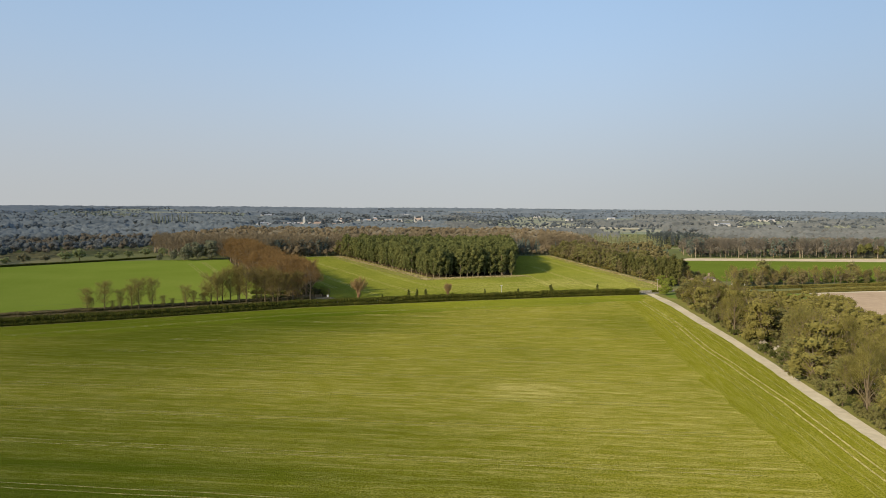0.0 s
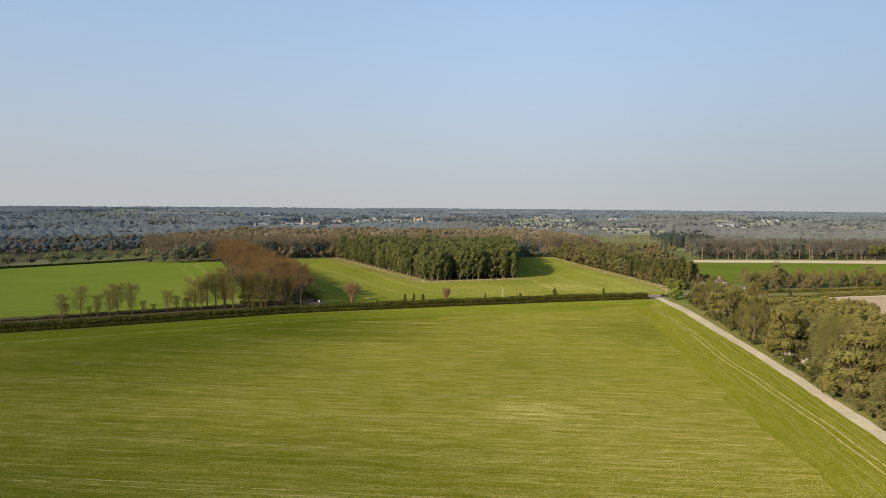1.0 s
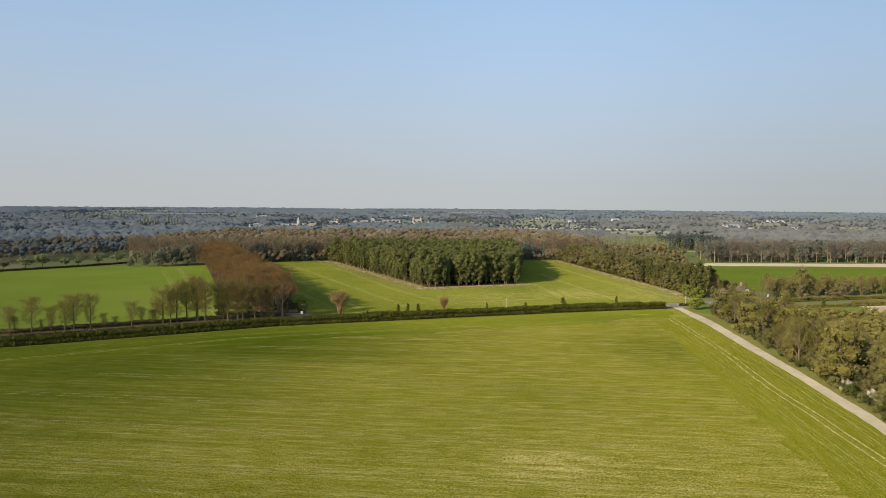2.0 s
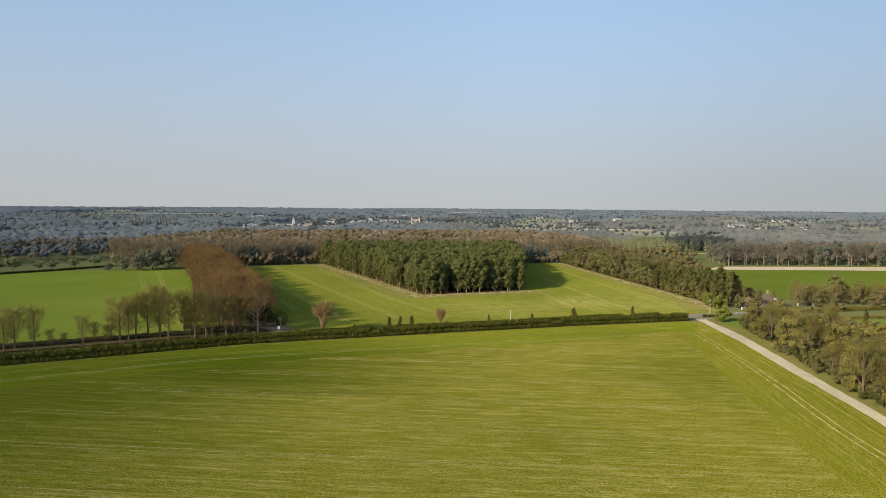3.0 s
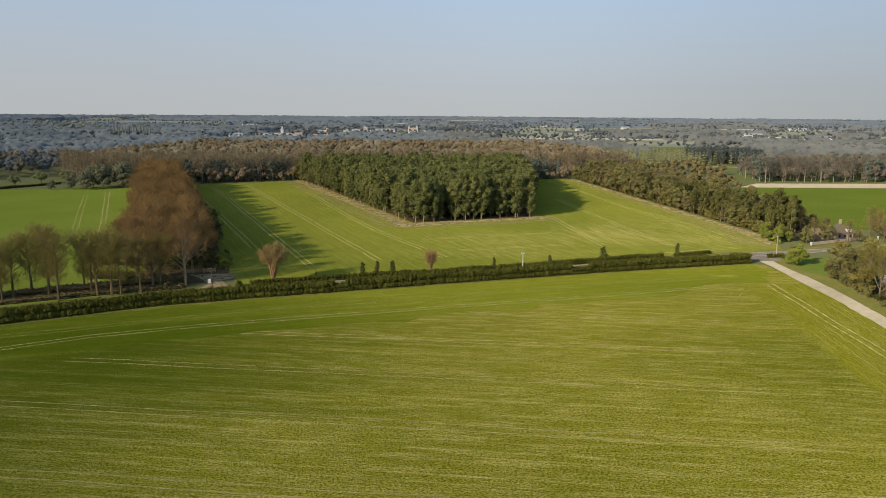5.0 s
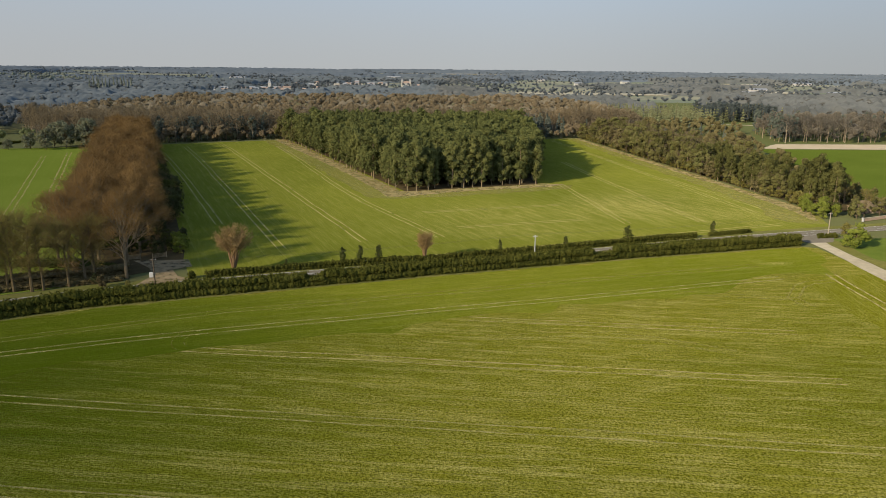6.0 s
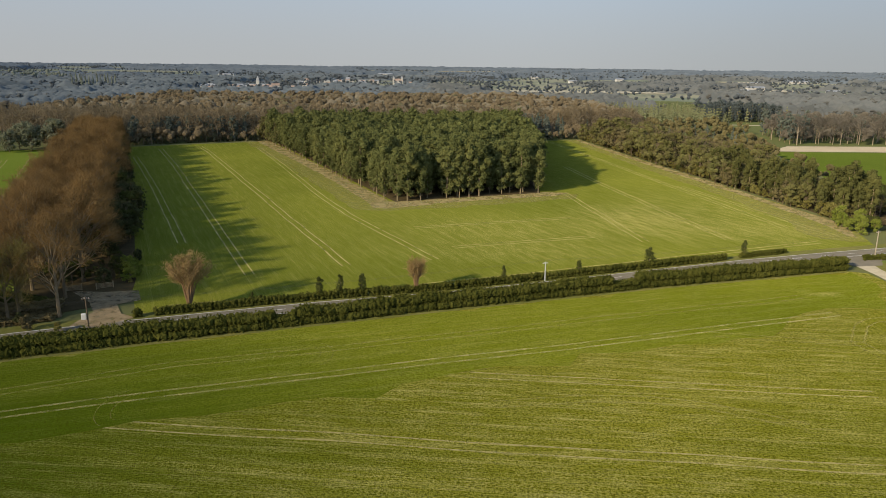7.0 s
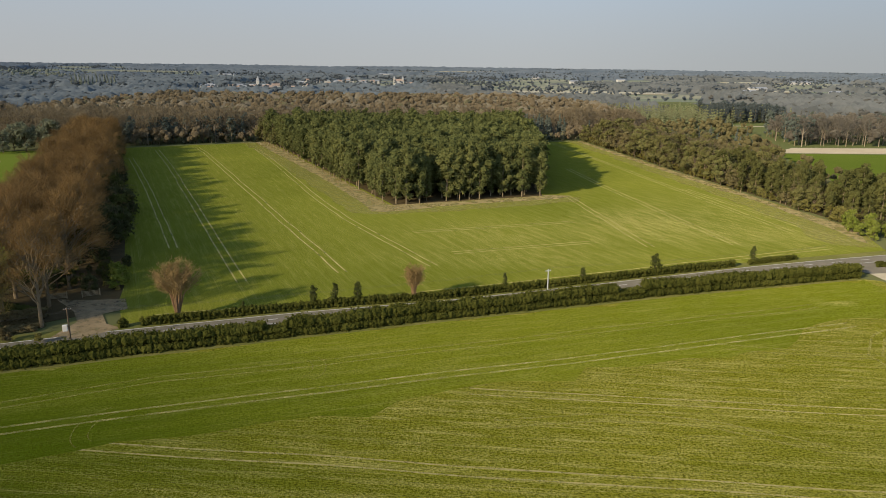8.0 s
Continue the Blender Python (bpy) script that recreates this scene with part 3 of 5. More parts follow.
m2 = slab("field_margin", [(-8, 475.5), (2, 479), (30, 489.5), (54, 498), (60, 504), (51, 506), (-6, 486)], 0.10, m_margin, 0.03, 1.2)
tagged(m2, "bare sandy margin before the pine wood", "field margin", kind="structure")
m3 = slab("field_margin", [(130, 428), (138, 447), (133, 490), (124, 564), (107, 715), (103, 715), (119.5, 560), (128, 490), (131, 450)], 0.08, m_margin, 0.03, 1.5)
tagged(slab("field_margin", [(131, 424), (138, 447), (133, 490), (124, 564), (107, 715), (97, 714), (112, 560), (120, 490), (121, 450), (118, 428)], 0.07, m_margin_soft, 0.015, 3.0), "thin yellowing crop along the shelter belt", "field margin", kind="structure")
tagged(m3, "dry grass margin along the shelter belt", "field margin", kind="structure")
tagged(slab("woodland_floor", [(-7, 484), (49, 504), (64, 702), (-96, 696)], 0.12, m_floor, 0.05), "brown needle litter under the pines", "woodland floor", kind="structure")
tagged(slab("woodland_floor", [(-57.5, 371), (-62, 386), (-80.5, 432), (-137, 566), (-176, 660), (-196, 654), (-182, 615), (-128, 468), (-96, 398), (-74, 358)], 0.09, m_floor, 0.05), "brown leaf litter under the beech avenue", "woodland floor", kind="structure")
tagged(slab("woodland_floor", [(141, 446), (135.5, 490), (126.5, 564), (109, 716), (145, 724), (156, 560), (166, 470), (160, 446)], 0.07, m_floor, 0.05), "leaf litter under the shelter belt", "woodland floor", kind="structure")
tagged(slab("woodland_floor", [(127, 376), (119.5, 322), (109, 241), (100, 178), (90, 98), (130, 96), (158, 130), (172, 262), (178, 288), (196, 360), (160, 372)], 0.07, m_floor, 0.05), "leaf litter under the roadside copse", "woodland floor", kind="structure")

# lane, road, verges

def resample(line, k):
    d = [0]
    for a, b in zip(line, line[1:]):
        d.append(d[-1] + math.dist(a, b))
    s = np.linspace(0, d[-1], k)
    return list(zip(np.interp(s, d, [p[0] for p in line]), np.interp(s, d, [p[1] for p in line])))


def ragged(line, much, seed):
    return [(x + much * noise.noise((x * 0.2, y * 0.2, seed)), y) for x, y in line]


lane = ribbon("lane", ragged([(x + 0.5, y) for x, y in resample(LANE_W, 160)], 0.4, 1), ragged([(x - 0.7, y) for x, y in resample(LANE_E, 160)], 0.4, 5), 0.112, m_lane, 0.03)
tagged(lane, "pale chalk farm lane beside the field", "lane", kind="structure")
road = ribbon("road", offset_line(dense(ROAD, 6), 2.7), offset_line(dense(ROAD, 6), -2.7), 0.12, m_road)
tagged(road, "grey asphalt country road between hedges", "road", kind="structure")
tagged(slab("road", [(109, 404), (108, 406.5), (126, 411), (123, 404), (120, 399), (113, 398)], 0.115, m_road), "asphalt apron where the lane meets the road", "road", kind="structure")
for d in (2.45, -2.45):
    tagged(ribbon("road_marking", offset_line(dense(ROAD, 6), d + 0.08), offset_line(dense(ROAD, 6), d - 0.08), 0.13, m_line, 0.004), "white painted edge line", "road marking", kind="structure")
centre = dense(dense(ROAD, 6), 3.0)
dash = bmesh.new()
for n in range(0, len(centre) - 1, 3):
    (x1, y1), (x2, y2) = centre[n], centre[n + 1]
    u = Vector((x2 - x1, y2 - y1)).normalized() * 0.08
    dash.faces.new([dash.verts.new(p) for p in ((x1 + u.y, y1 - u.x, 0.134), (x2 + u.y, y2 - u.x, 0.134), (x2 - u.y, y2 + u.x, 0.134), (x1 - u.y, y1 + u.x, 0.134))])
tagged(part("road_marking", dash, m_line), "dashed white centre line", "road marking", kind="structure")
verge = ribbon("verge", offset_line(dense(ROAD, 6), 6.2), offset_line(dense(ROAD, 6), 2.75), 0.10, m_verge)
tagged(verge, "rough grass verge beside the road", "verge", kind="structure")
verge = ribbon("verge", offset_line(dense(HEDGE, 6), 6.6), offset_line(dense(HEDGE, 6), -0.35), 0.105, m_verge)
tagged(verge, "rough grass verge under the hedge", "verge", kind="structure")
verge = ribbon("verge", ragged([(x - 0.5, y) for x, y in resample(LANE_E, 120)], 1.0, 5), [(x + 7, y) for x, y in resample(LANE_E, 120)], 0.10, m_verge)
tagged(verge, "rough grass verge beside the lane", "verge", kind="structure")
tagged(slab("lawn", [(122, 403), (121, 380), (128, 366), (150, 366), (190, 372), (204, 398), (170, 408)], 0.12, m_lawn, 0.05, 0.8), "mown grass with young trees by the lane", "lawn", kind="structure")
tagged(slab("forecourt", [(-73.2, 377.7), (-64.8, 375.6), (-57.7, 377.5), (-54.9, 370.9), (-58.8, 367.3), (-56.4, 362.2), (-51.4, 359.5), (-57.0, 355.2), (-62.3, 355.2), (-61.5, 362.9), (-65.7, 370.5)], 0.14, m_gravel, 0.04, 1.8), "sandy brown gravel entrance to the avenue", "gravel", kind="structure")

# wheel marks in the crops
row = Vector((math.cos(radians(-6.9)), math.sin(radians(-6.9))))
marks, older = [], []
for n in range(0, 15):
    start = Vector((12, 333)) + Vector((row.y, -row.x)) * 22.1 * n
    lo = -52 - 12 * n if n else 0
    hi = 62 if n < 8 else 70
    a, b = start + row * max(lo, -290), start + row * hi
    if n < 2:
        marks += wheel_pair([tuple(a), tuple(b)], 2.1, 0.36)
    else:
        older += wheel_pair([tuple(a), tuple(b)], 2.1, 0.36)
tracks("wheel_tracks", marks, 0.075, m_wheel, "pale tractor wheel marks across the cereal rows")
tracks("wheel_tracks", older, 0.075, m_wheel_mid, "faint tractor wheel marks across the cereal rows")
marks = wheel_pair(offset_line(HEDGE, -21.8)[1:4] + [(-72, 313.2), (-52.5, 320.6), (-34.3, 326.6), (-14.3, 332.4), (6.7, 338.6), (29.9, 344.8), (60, 354), (88, 362.5)], 2.1, 0.55, 0.2)
tracks("wheel_tracks", marks, 0.105, m_wheel_mid, "pale tractor wheel marks along the headland")
marks = wheel_pair([(101.5, 366), (97, 300), (90.5, 245), (85, 175), (79.3, 126), (64, -20), (52, -120)], 2.1, 0.5)
tracks("wheel_tracks", marks, 0.105, m_wheel, "pale tractor wheel marks beside the lane")
marks = wheel_pair(offset_line(HEDGE, -10.0)[2:5] + [(-36.2, 337.5), (-16.2, 342.8), (36.3, 358.6), (86.8, 373.7)], 2.1, 0.4)
marks += wheel_pair([(107, 345), (102, 279), (96.5, 230), (91, 186), (85.5, 140), (70, -20)], 2.1, 0.5, 0.8)
marks += wheel_pair([(95, 330), (90.6, 292), (85, 240), (80, 191), (75.2, 132), (62, 10)], 2.1, 0.35, 1.0)
marks += wheel_pair([(58, 351), (84, 346)], 2.1, 0.4)
for cx, cy, r, a0, a1 in ((-15, 341.5, 2.8, -60, 75), (-38, 322, 3.2, 110, 250), (-62, 222, 3.4, -70, 60), (-52, 171, 4.0, 150, 260)):
    marks += wheel_pair([(cx + r * math.cos(radians(a)), cy + r * 1.6 * math.sin(radians(a))) for a in np.linspace(a0, a1, 12)], 2.1, 0.14)
marks += wheel_pair([(15, 322.5), (28.8, 324.4), (37.5, 324.2), (46, 322.1), (52.3, 318.9), (58, 315.5)], 2.1, 0.45, 0.3)
marks += wheel_pair([(84, 340), (83.2, 347), (88.9, 355.5), (93, 358.5), (100, 360)], 2.1, 0.45, 0.3)
tracks("wheel_tracks", marks, 0.11, m_wheel_faint, "faint tractor turning marks in the crop")
marks = []
for line in ([(-132, 662), (-121, 640), (-15, 398)], [(-150, 647), (-121, 584), (-37, 390)], [(-150, 610), (-109, 523), (-63, 421)], [(-95, 655), (-70, 590), (-39, 505), (-22, 462), (7, 404)],
             [(58, 505), (59, 501), (67, 424)], [(73, 580), (78, 529), (92, 427)], [(85, 700), (97, 604), (116, 442)], [(110, 522), (126, 431)],
             [(1, 441), (52, 457)], [(12, 417), (53, 430)], [(-48, 366.5), (-9, 377), (40, 394.5), (80, 410), (117, 424)]):
    marks += wheel_pair(line, 2.1, 0.38)
tracks("wheel_tracks", marks, 0.066, m_wheel_clear, "pale tractor wheel marks in the upper field")
marks = []
marks += wheel_pair([(-205, 613.3), (-150, 489), (-93.8, 361.7)], 2.1, 0.6)
marks += wheel_pair([(-210.9, 596.9), (-172, 511), (-135.5, 430.6)], 2.1, 0.4)
marks += wheel_pair([(-150, 472), (-124, 478)], 2.1, 0.3)
tracks("wheel_tracks", marks, 0.066, m_wheel, "pale tractor wheel marks in the lush field")


# ---- trees ----
rng = np.random.default_rng(7)
R = random.Random(11)


def pine_tris(seed, count=21, per=64, size=0.52):
    """A tall pine: bare stem, then an uneven crown of rounded needle clumps. Height 20."""
    g = np.random.default_rng(seed)
    z = 2.6 + 15.9 * (np.arange(count) + g.uniform(0, 1, count)) / count
    reach = np.interp(z, [2.6, 6, 12, 16, 18.5], [1.2, 2.0, 2.7, 2.1, 0.5]) * g.uniform(0.5, 1.1, count)
    a = np.arange(count) * 2.4 + g.uniform(-0.6, 0.6, count)
    c = np.stack([reach * np.cos(a), reach * np.sin(a), z], 1)
    w = np.interp(z, [2.6, 7, 13, 17, 19], [1.0, 1.4, 1.8, 1.75, 1.3]) * g.uniform(0.8, 1.2, count)
    crown = clumps(g, c, np.stack([w, w, w * g.uniform(0.8, 1.1, count)], 1), per, size, 0.75, 1.5, 0.66)
    lean = g.normal(size=2) * 0.25
    stem = [tube_tris((0, 0, 0), (lean[0], lean[1], 9), 0.24, 0.17, 6), tube_tris((lean[0], lean[1], 9), (0, 0, 18.5), 0.17, 0.05, 5)]
    for k in range(0, min(count, 10)):
        stem.append(tube_tris((0, 0, c[k][2] - 0.8), c[k], 0.07, 0.03, 3))
    return (np.concatenate(stem[:2]), np.concatenate(stem[2:])), crown


def bare_tris(seed, height=20.0, spread=0.62, clear=0.25, limbs=9, per=26, length=1.5, width=0.05, levels=3, reach=0.30):
    """A leafless broadleaf tree: stem, forking limbs and fine twigs."""
    g = np.random.default_rng(seed)
    wood, ends, ways = [], [], []

    def grow(at, way, long, r, level):
        bend = way + 0.16 * g.normal(size=3)
        bend /= np.linalg.norm(bend)
        mid = at + way * long * 0.5
        tip = mid + bend * long * 0.5
        wood.append(tube_tris(at, mid, r, r * 0.8, 4 if level > 1 else 6))
        wood.append(tube_tris(mid, tip, r * 0.8, r * 0.55, 4 if level > 1 else 6))
        if level >= levels:
            ends.append(tip), ways.append(bend)
            ends.append(mid), ways.append(bend)
            return
        for k in range(3 if level > 1 else 4):
            side = g.normal(size=3)
            side -= bend * (side @ bend)
            side /= np.linalg.norm(side)
            w = bend + side * g.uniform(0.35, 0.8)
            w[2] += 0.12
            w /= np.linalg.norm(w)
            grow(mid + (tip - mid) * g.uniform(0.2, 1.0), w, long * g.uniform(0.5, 0.72), r * 0.5, level + 1)

    top = height * 0.62
    wood.append(tube_tris((0, 0, 0), (0, 0, height * clear), height * 0.021, height * 0.016, 7))
    wood.append(tube_tris((0, 0, height * clear), (g.normal() * 0.3, g.normal() * 0.3, top), height * 0.016, height * 0.006, 6))
    for k in range(limbs):
        f = (k + 0.5) / limbs
        a = k * 2.4 + g.uniform(-0.4, 0.4)
        out = spread * (1.05 - 0.75 * f)
        w = np.array([out * math.cos(a), out * math.sin(a), 0.55 + 0.6 * f])
        w /= np.linalg.norm(w)
        grow(np.array([0, 0, height * (clear + (0.62 - clear) * f)]), w, height * (reach - 0.06 * f), height * 0.0085, 2)
    fine = twigs(g, ends, ways, per, length, width)
    return (np.concatenate(wood[:2]), np.concatenate(wood[2:])), fine


def slim_tris(seed, height=18.5):
    """A slender leafless roadside tree: a straight stem with rising limbs in an oval head."""
    g = np.random.default_rng(seed)
    bend = g.normal(size=2) * 0.02 * height
    def stem(f):
        return np.array([bend[0] * f * f, bend[1] * f * f, height * f])
    trunk = [tube_tris(stem(a), stem(b), 0.36 * (1 - a) + 0.04, 0.36 * (1 - b) + 0.04, 6) for a, b in ((0, 0.25), (0.25, 0.5), (0.5, 0.75), (0.75, 0.97))]
    wood, ends, ways = [], [], []
    for k in range(30):
        f = 0.24 + 0.72 * ((k + g.uniform(0, 0.8)) / 30) ** 0.85
        a = k * 2.4 + g.uniform(-0.5, 0.5)
        long = height * np.interp(f, [0.24, 0.5, 0.75, 0.97], [0.14, 0.30, 0.30, 0.20]) * g.uniform(0.45, 1.3)
        w = np.array([math.cos(a) * 0.9, math.sin(a) * 0.9, g.uniform(0.35, 0.95)])
        w /= np.linalg.norm(w)
        p = stem(f)
        mid, tip = p + w * long * 0.55, p + w * long * 0.95 + np.array([0, 0, 0.10 * long])
        tip[2] = min(tip[2], height * 0.98)
        wood += [tube_tris(p, mid, 0.095, 0.06, 4), tube_tris(mid, tip, 0.06, 0.02, 3)]
        for j in range(6):
            at = p + (tip - p) * (0.28 + 0.72 * j / 5)
            v = w + 0.75 * g.normal(size=3)
            v[2] += 0.25
            v /= np.linalg.norm(v)
            end = at + v * long * g.uniform(0.22, 0.42)
            wood.append(tube_tris(at, end, 0.032, 0.012, 3))
            ends += [end, (at + end) / 2]
            ways += [v, v]
    return (np.concatenate(trunk), np.concatenate(wood)), twigs(g, ends, ways, 11, 1.3, 0.036)


def vase_tris(seed, height=12.0, stems=16, wide=4.3):
    """Many stems that rise from one foot and open into a rounded head of twigs."""
    g = np.random.default_rng(seed)
    wood, ends, ways = [tube_tris((0, 0, 0), (0, 0, 1.8), 0.42, 0.34, 7)], [], []
    for k in range(stems):
        a = k * 2.4
        out = math.sqrt((k + 0.5) / stems) * wide
        low = np.array([0.3 * math.cos(a), 0.3 * math.sin(a), 1.2])
        mid = np.array([0.36 * out * math.cos(a), 0.36 * out * math.sin(a), height * g.uniform(0.40, 0.48)])
        top = np.array([out * math.cos(a + 0.2), out * math.sin(a + 0.2), height * (0.97 - 0.017 * out * out) * g.uniform(0.94, 1.0)])
        wood += [tube_tris(low, mid, 0.19, 0.13, 5), tube_tris(mid, top, 0.13, 0.04, 4)]
        for j in range(10):
            f = 0.12 + 0.88 * j / 9
            at = mid + (top - mid) * f
            w = np.array([g.normal() * 0.6 + 0.12 * at[0], g.normal() * 0.6 + 0.12 * at[1], 0.6])
            w /= np.linalg.norm(w)
            tip = at + w * g.uniform(0.7, 1.5)
            wood.append(tube_tris(at, tip, 0.045, 0.02, 3))
            ends += [tip, at]
            ways += [w, w]
    ends, ways = np.array(ends).reshape(-1, 3), np.array(ways).reshape(-1, 3)
    return (np.concatenate(wood[:1]), np.concatenate(wood[1:])), twigs(g, ends, ways, 16, 0.95, 0.042)


def shrub_tris(seed, height=8.0, per=60, size=0.5, count=16):
    """A bushy tree that leafs down to the ground."""
    g = np.random.default_rng(seed)
    z = g.uniform(0.18, 0.88, count) * height
    reach = np.interp(z / height, [0, 0.35, 0.7, 1.0], [0.26, 0.36, 0.28, 0.06]) * height * g.uniform(0.4, 1.05, count)
    a = g.uniform(0, 2 * np.pi, count)
    c = np.stack([reach * np.cos(a), reach * np.sin(a), z], 1)
    k = math.sqrt(17 / count)
    r = height * k * np.stack([g.uniform(0.11, 0.2, count)] * 2 + [g.uniform(0.10, 0.17, count)], 1)
    leaf = clumps(g, c, r, int(per * 0.55), size, 0.75, 1.4, 0.64)
    wood = [tube_tris((0, 0, 0), (0, 0, height * 0.7), height * 0.018, height * 0.006, 5)]
    ends, ways = [], []
    for k in range(count):
        wood.append(tube_tris((0, 0, max(0.2, z[k] * 0.45)), c[k], height * 0.009, height * 0.003, 3))
        d = c[k] - np.array([0, 0, z[k] * 0.4])
        d /= np.linalg.norm(d)
        ends.append(c[k] + d * r[k] * 0.7), ways.append(d)
    wood.append(twigs(g, ends, ways, 6, height * 0.15, height * 0.004, 0.6))
    return (wood[0], np.concatenate(wood[1:])), leaf


def tree_thing(name, label, category, wood, leaf, m_w, m_l, crown="crown"):
    """An Empty at the foot with a trunk and a crown."""
    t = tagged(new(name), label, category)
    stem, limbs = wood if isinstance(wood, tuple) else (wood, None)
    part("trunk", tri_mesh("trunk", stem, m_w), parent=t)
    if limbs is not None:
        tagged(part("branchwork", tri_mesh("branchwork", limbs, m_w), parent=t), kind="stuff")
    part(crown, tri_mesh(crown, leaf, m_l), parent=t)
    return t


def plant(kinds, spots, group, lo, hi, exact=False):
    """Sets trees at spots (x, y): the first of each kind is moved, the others are copies (exact: of the given sizes, not of its own)."""
    used = set()
    for n, spot in enumerate(spots):
        k = R.randrange(len(kinds)) if n >= len(kinds) else n
        s = spot[2] if len(spot) > 2 else R.uniform(lo, hi)
        m = pose(spot[0], spot[1], 0.05, 0, 0, R.uniform(0, 360)) @ Matrix.Diagonal((s * R.uniform(0.9, 1.12), s * R.uniform(0.9, 1.12), s, 1))
        if k in used:
            t = copy_thing(kinds[k], m @ Matrix.Diagonal((*(1 / v for v in kinds[k].scale), 1)) if exact else m)
        else:
            t = kinds[k]
            t.matrix_basis = m
            used.add(k)
        tagged(t, group=group)


def scatter(poly, step, jitter, keep=None):
    xs, ys = [p[0] for p in poly], [p[1] for p in poly]
    out, y = [], min(ys)
    odd = 0
    while y < max(ys):
        x = min(xs) + (step / 2 if odd else 0)
        while x < max(xs):
            px, py = x + R.uniform(-jitter, jitter), y + R.uniform(-jitter, jitter)
            if inside(px, py, poly) and (keep is None or keep(px, py)):
                out.append((px, py))
            x += step
        y += step * 0.87
        odd = 1 - odd
    return out


def baked(name, variants, spots, lo, hi, m_w, m_l, label, category, height=True):
    """Trees past counting, as one object of stems and one of crowns under it."""
    wood, leaf = [], []
    variants = [(np.concatenate(w) if isinstance(w, tuple) else w, l) for w, l in variants]
    for x, y in spots:
        w, l = variants[R.randrange(len(variants))]
        s, t = R.uniform(lo, hi), R.uniform(0, 6.28)
        z = rise(x, y)
        wd = s * R.uniform(0.9, 1.15)
        wood.append(moved(w, x, y, t, wd, s, z))
        leaf.append(moved(l, x, y, t, wd, s, z))
    ob = tagged(part(name, tri_mesh(name, np.concatenate(leaf), m_l)), label, category, kind="stuff")
    stems = part("stems", tri_mesh("stems", np.concatenate(wood), m_w), parent=ob)
    tagged(stems, kind="stuff")
    return ob



def round_trees(name, spots, lo, hi, material, label, per=2, seed=1, twig=0, flat=1.0):
    """Far broadleaf trees: each a few lumpy crowns, furred with sprays of twigs, all in one mesh."""
    g = np.random.default_rng(seed)
    at = np.repeat(np.array(spots, float), per, 0)
    tall = np.repeat(g.uniform(lo, hi, len(spots)), per)
    ground_z = np.array([rise(x, y) for x, y in at])
    n = len(at)
    a, f = g.uniform(0, 2 * np.pi, n), g.uniform(0, 1, n)
    out = (0.30 * np.sqrt(g.uniform(0, 1, n)) * (1 - 0.55 * f) if per > 1 else 0.0) * tall
    size = tall * (g.uniform(0.14, 0.23, n) if per > 3 else g.uniform(0.19, 0.28, n) if per > 1 else g.uniform(0.26, 0.38, n))
    c = np.stack([at[:, 0] + out * np.cos(a), at[:, 1] + out * np.sin(a), ground_z + tall * (0.48 + 0.36 * f)], 1)
    tris = clumps(g, c, np.stack([size, size, size * flat * g.uniform(0.8, 1.1, n)], 1), twig, 0.42 * float(np.mean(size)), 0.7, 1.3, 0.85)
    return tagged(part(name, tri_mesh(name, tris, material)), label, name.replace("_", " "), kind="stuff")


# the pine wood: the trees along its open edges one by one, the rest as one
spots = scatter(PINE, 5.5, 1.9)
spots.sort(key=lambda p: min(p[1] - 482 - 0.35 * (p[0] + 9), (p[0] + 9 + 0.413 * (p[1] - 482)) * 0.92 + 4, 40 + (51 + 0.075 * (p[1] - 500) - p[0])))
edge, inner = spots[:230], spots[230:]
kinds = [tree_thing("pine_tree", "tall pine with bare stem and dark needles", "pine tree", *pine_tris(20 + k), m_pine_bark, m_pine) for k in range(7)]
plant(kinds, edge, "pines of the wood", 0.84, 1.10)
baked("pine_canopy", [pine_tris(40 + k, 17, 24, 0.72) for k in range(6)], inner, 0.86, 1.16, m_pine_bark, m_pine, "dense dark green canopy of the pine wood", "pine wood")

corner_trees = [tree_thing("budding_tree", "budding olive tree at the corner of the pine wood", "broadleaf tree", *shrub_tris(50 + k, 14, 56, 0.5, 36), m_bark, m_belt) for k in range(2)]
plant(corner_trees, [(-99, 694), (-95, 688), (-91, 680), (-101, 701), (-93, 697), (-87, 672), (-84, 664), (-80, 690)], "corner of the pine wood", 0.9, 1.2)

# the beech avenue: two rows on both sides of a track
beech = [tree_thing("beech_tree", "tall leafless beech with reddish brown twigs", "beech tree", *bare_tris(60 + k, 20, 0.82, 0.17, 13, 16, 1.5, 0.045, 4), m_beech_bark, m_beech) for k in range(5)]
lead = [tree_thing("beech_tree", "tall leafless beech, stem and limbs coloured as sunlit", "beech tree", *bare_tris(70 + k, 20, 0.85, 0.20, 14, 13, 1.4, 0.042, 4), m_lead_bark, m_beech) for k in range(3)]
plant(lead, [(-66.8, 360.5, 0.98), (-71.5, 372.5, 0.98), (-81, 377.5, 1.04), (-88, 384, 0.98), (-76.5, 365, 0.95), (-84, 368.5, 0.95), (-75, 357.5, 0.85), (-90, 375, 0.9)], "beeches of the avenue", 1, 1)
avenue = [(-73, 384, 0.98), (-86, 392, 1.0), (-77, 393, 0.98), (-92, 401, 0.98)]
y = 398
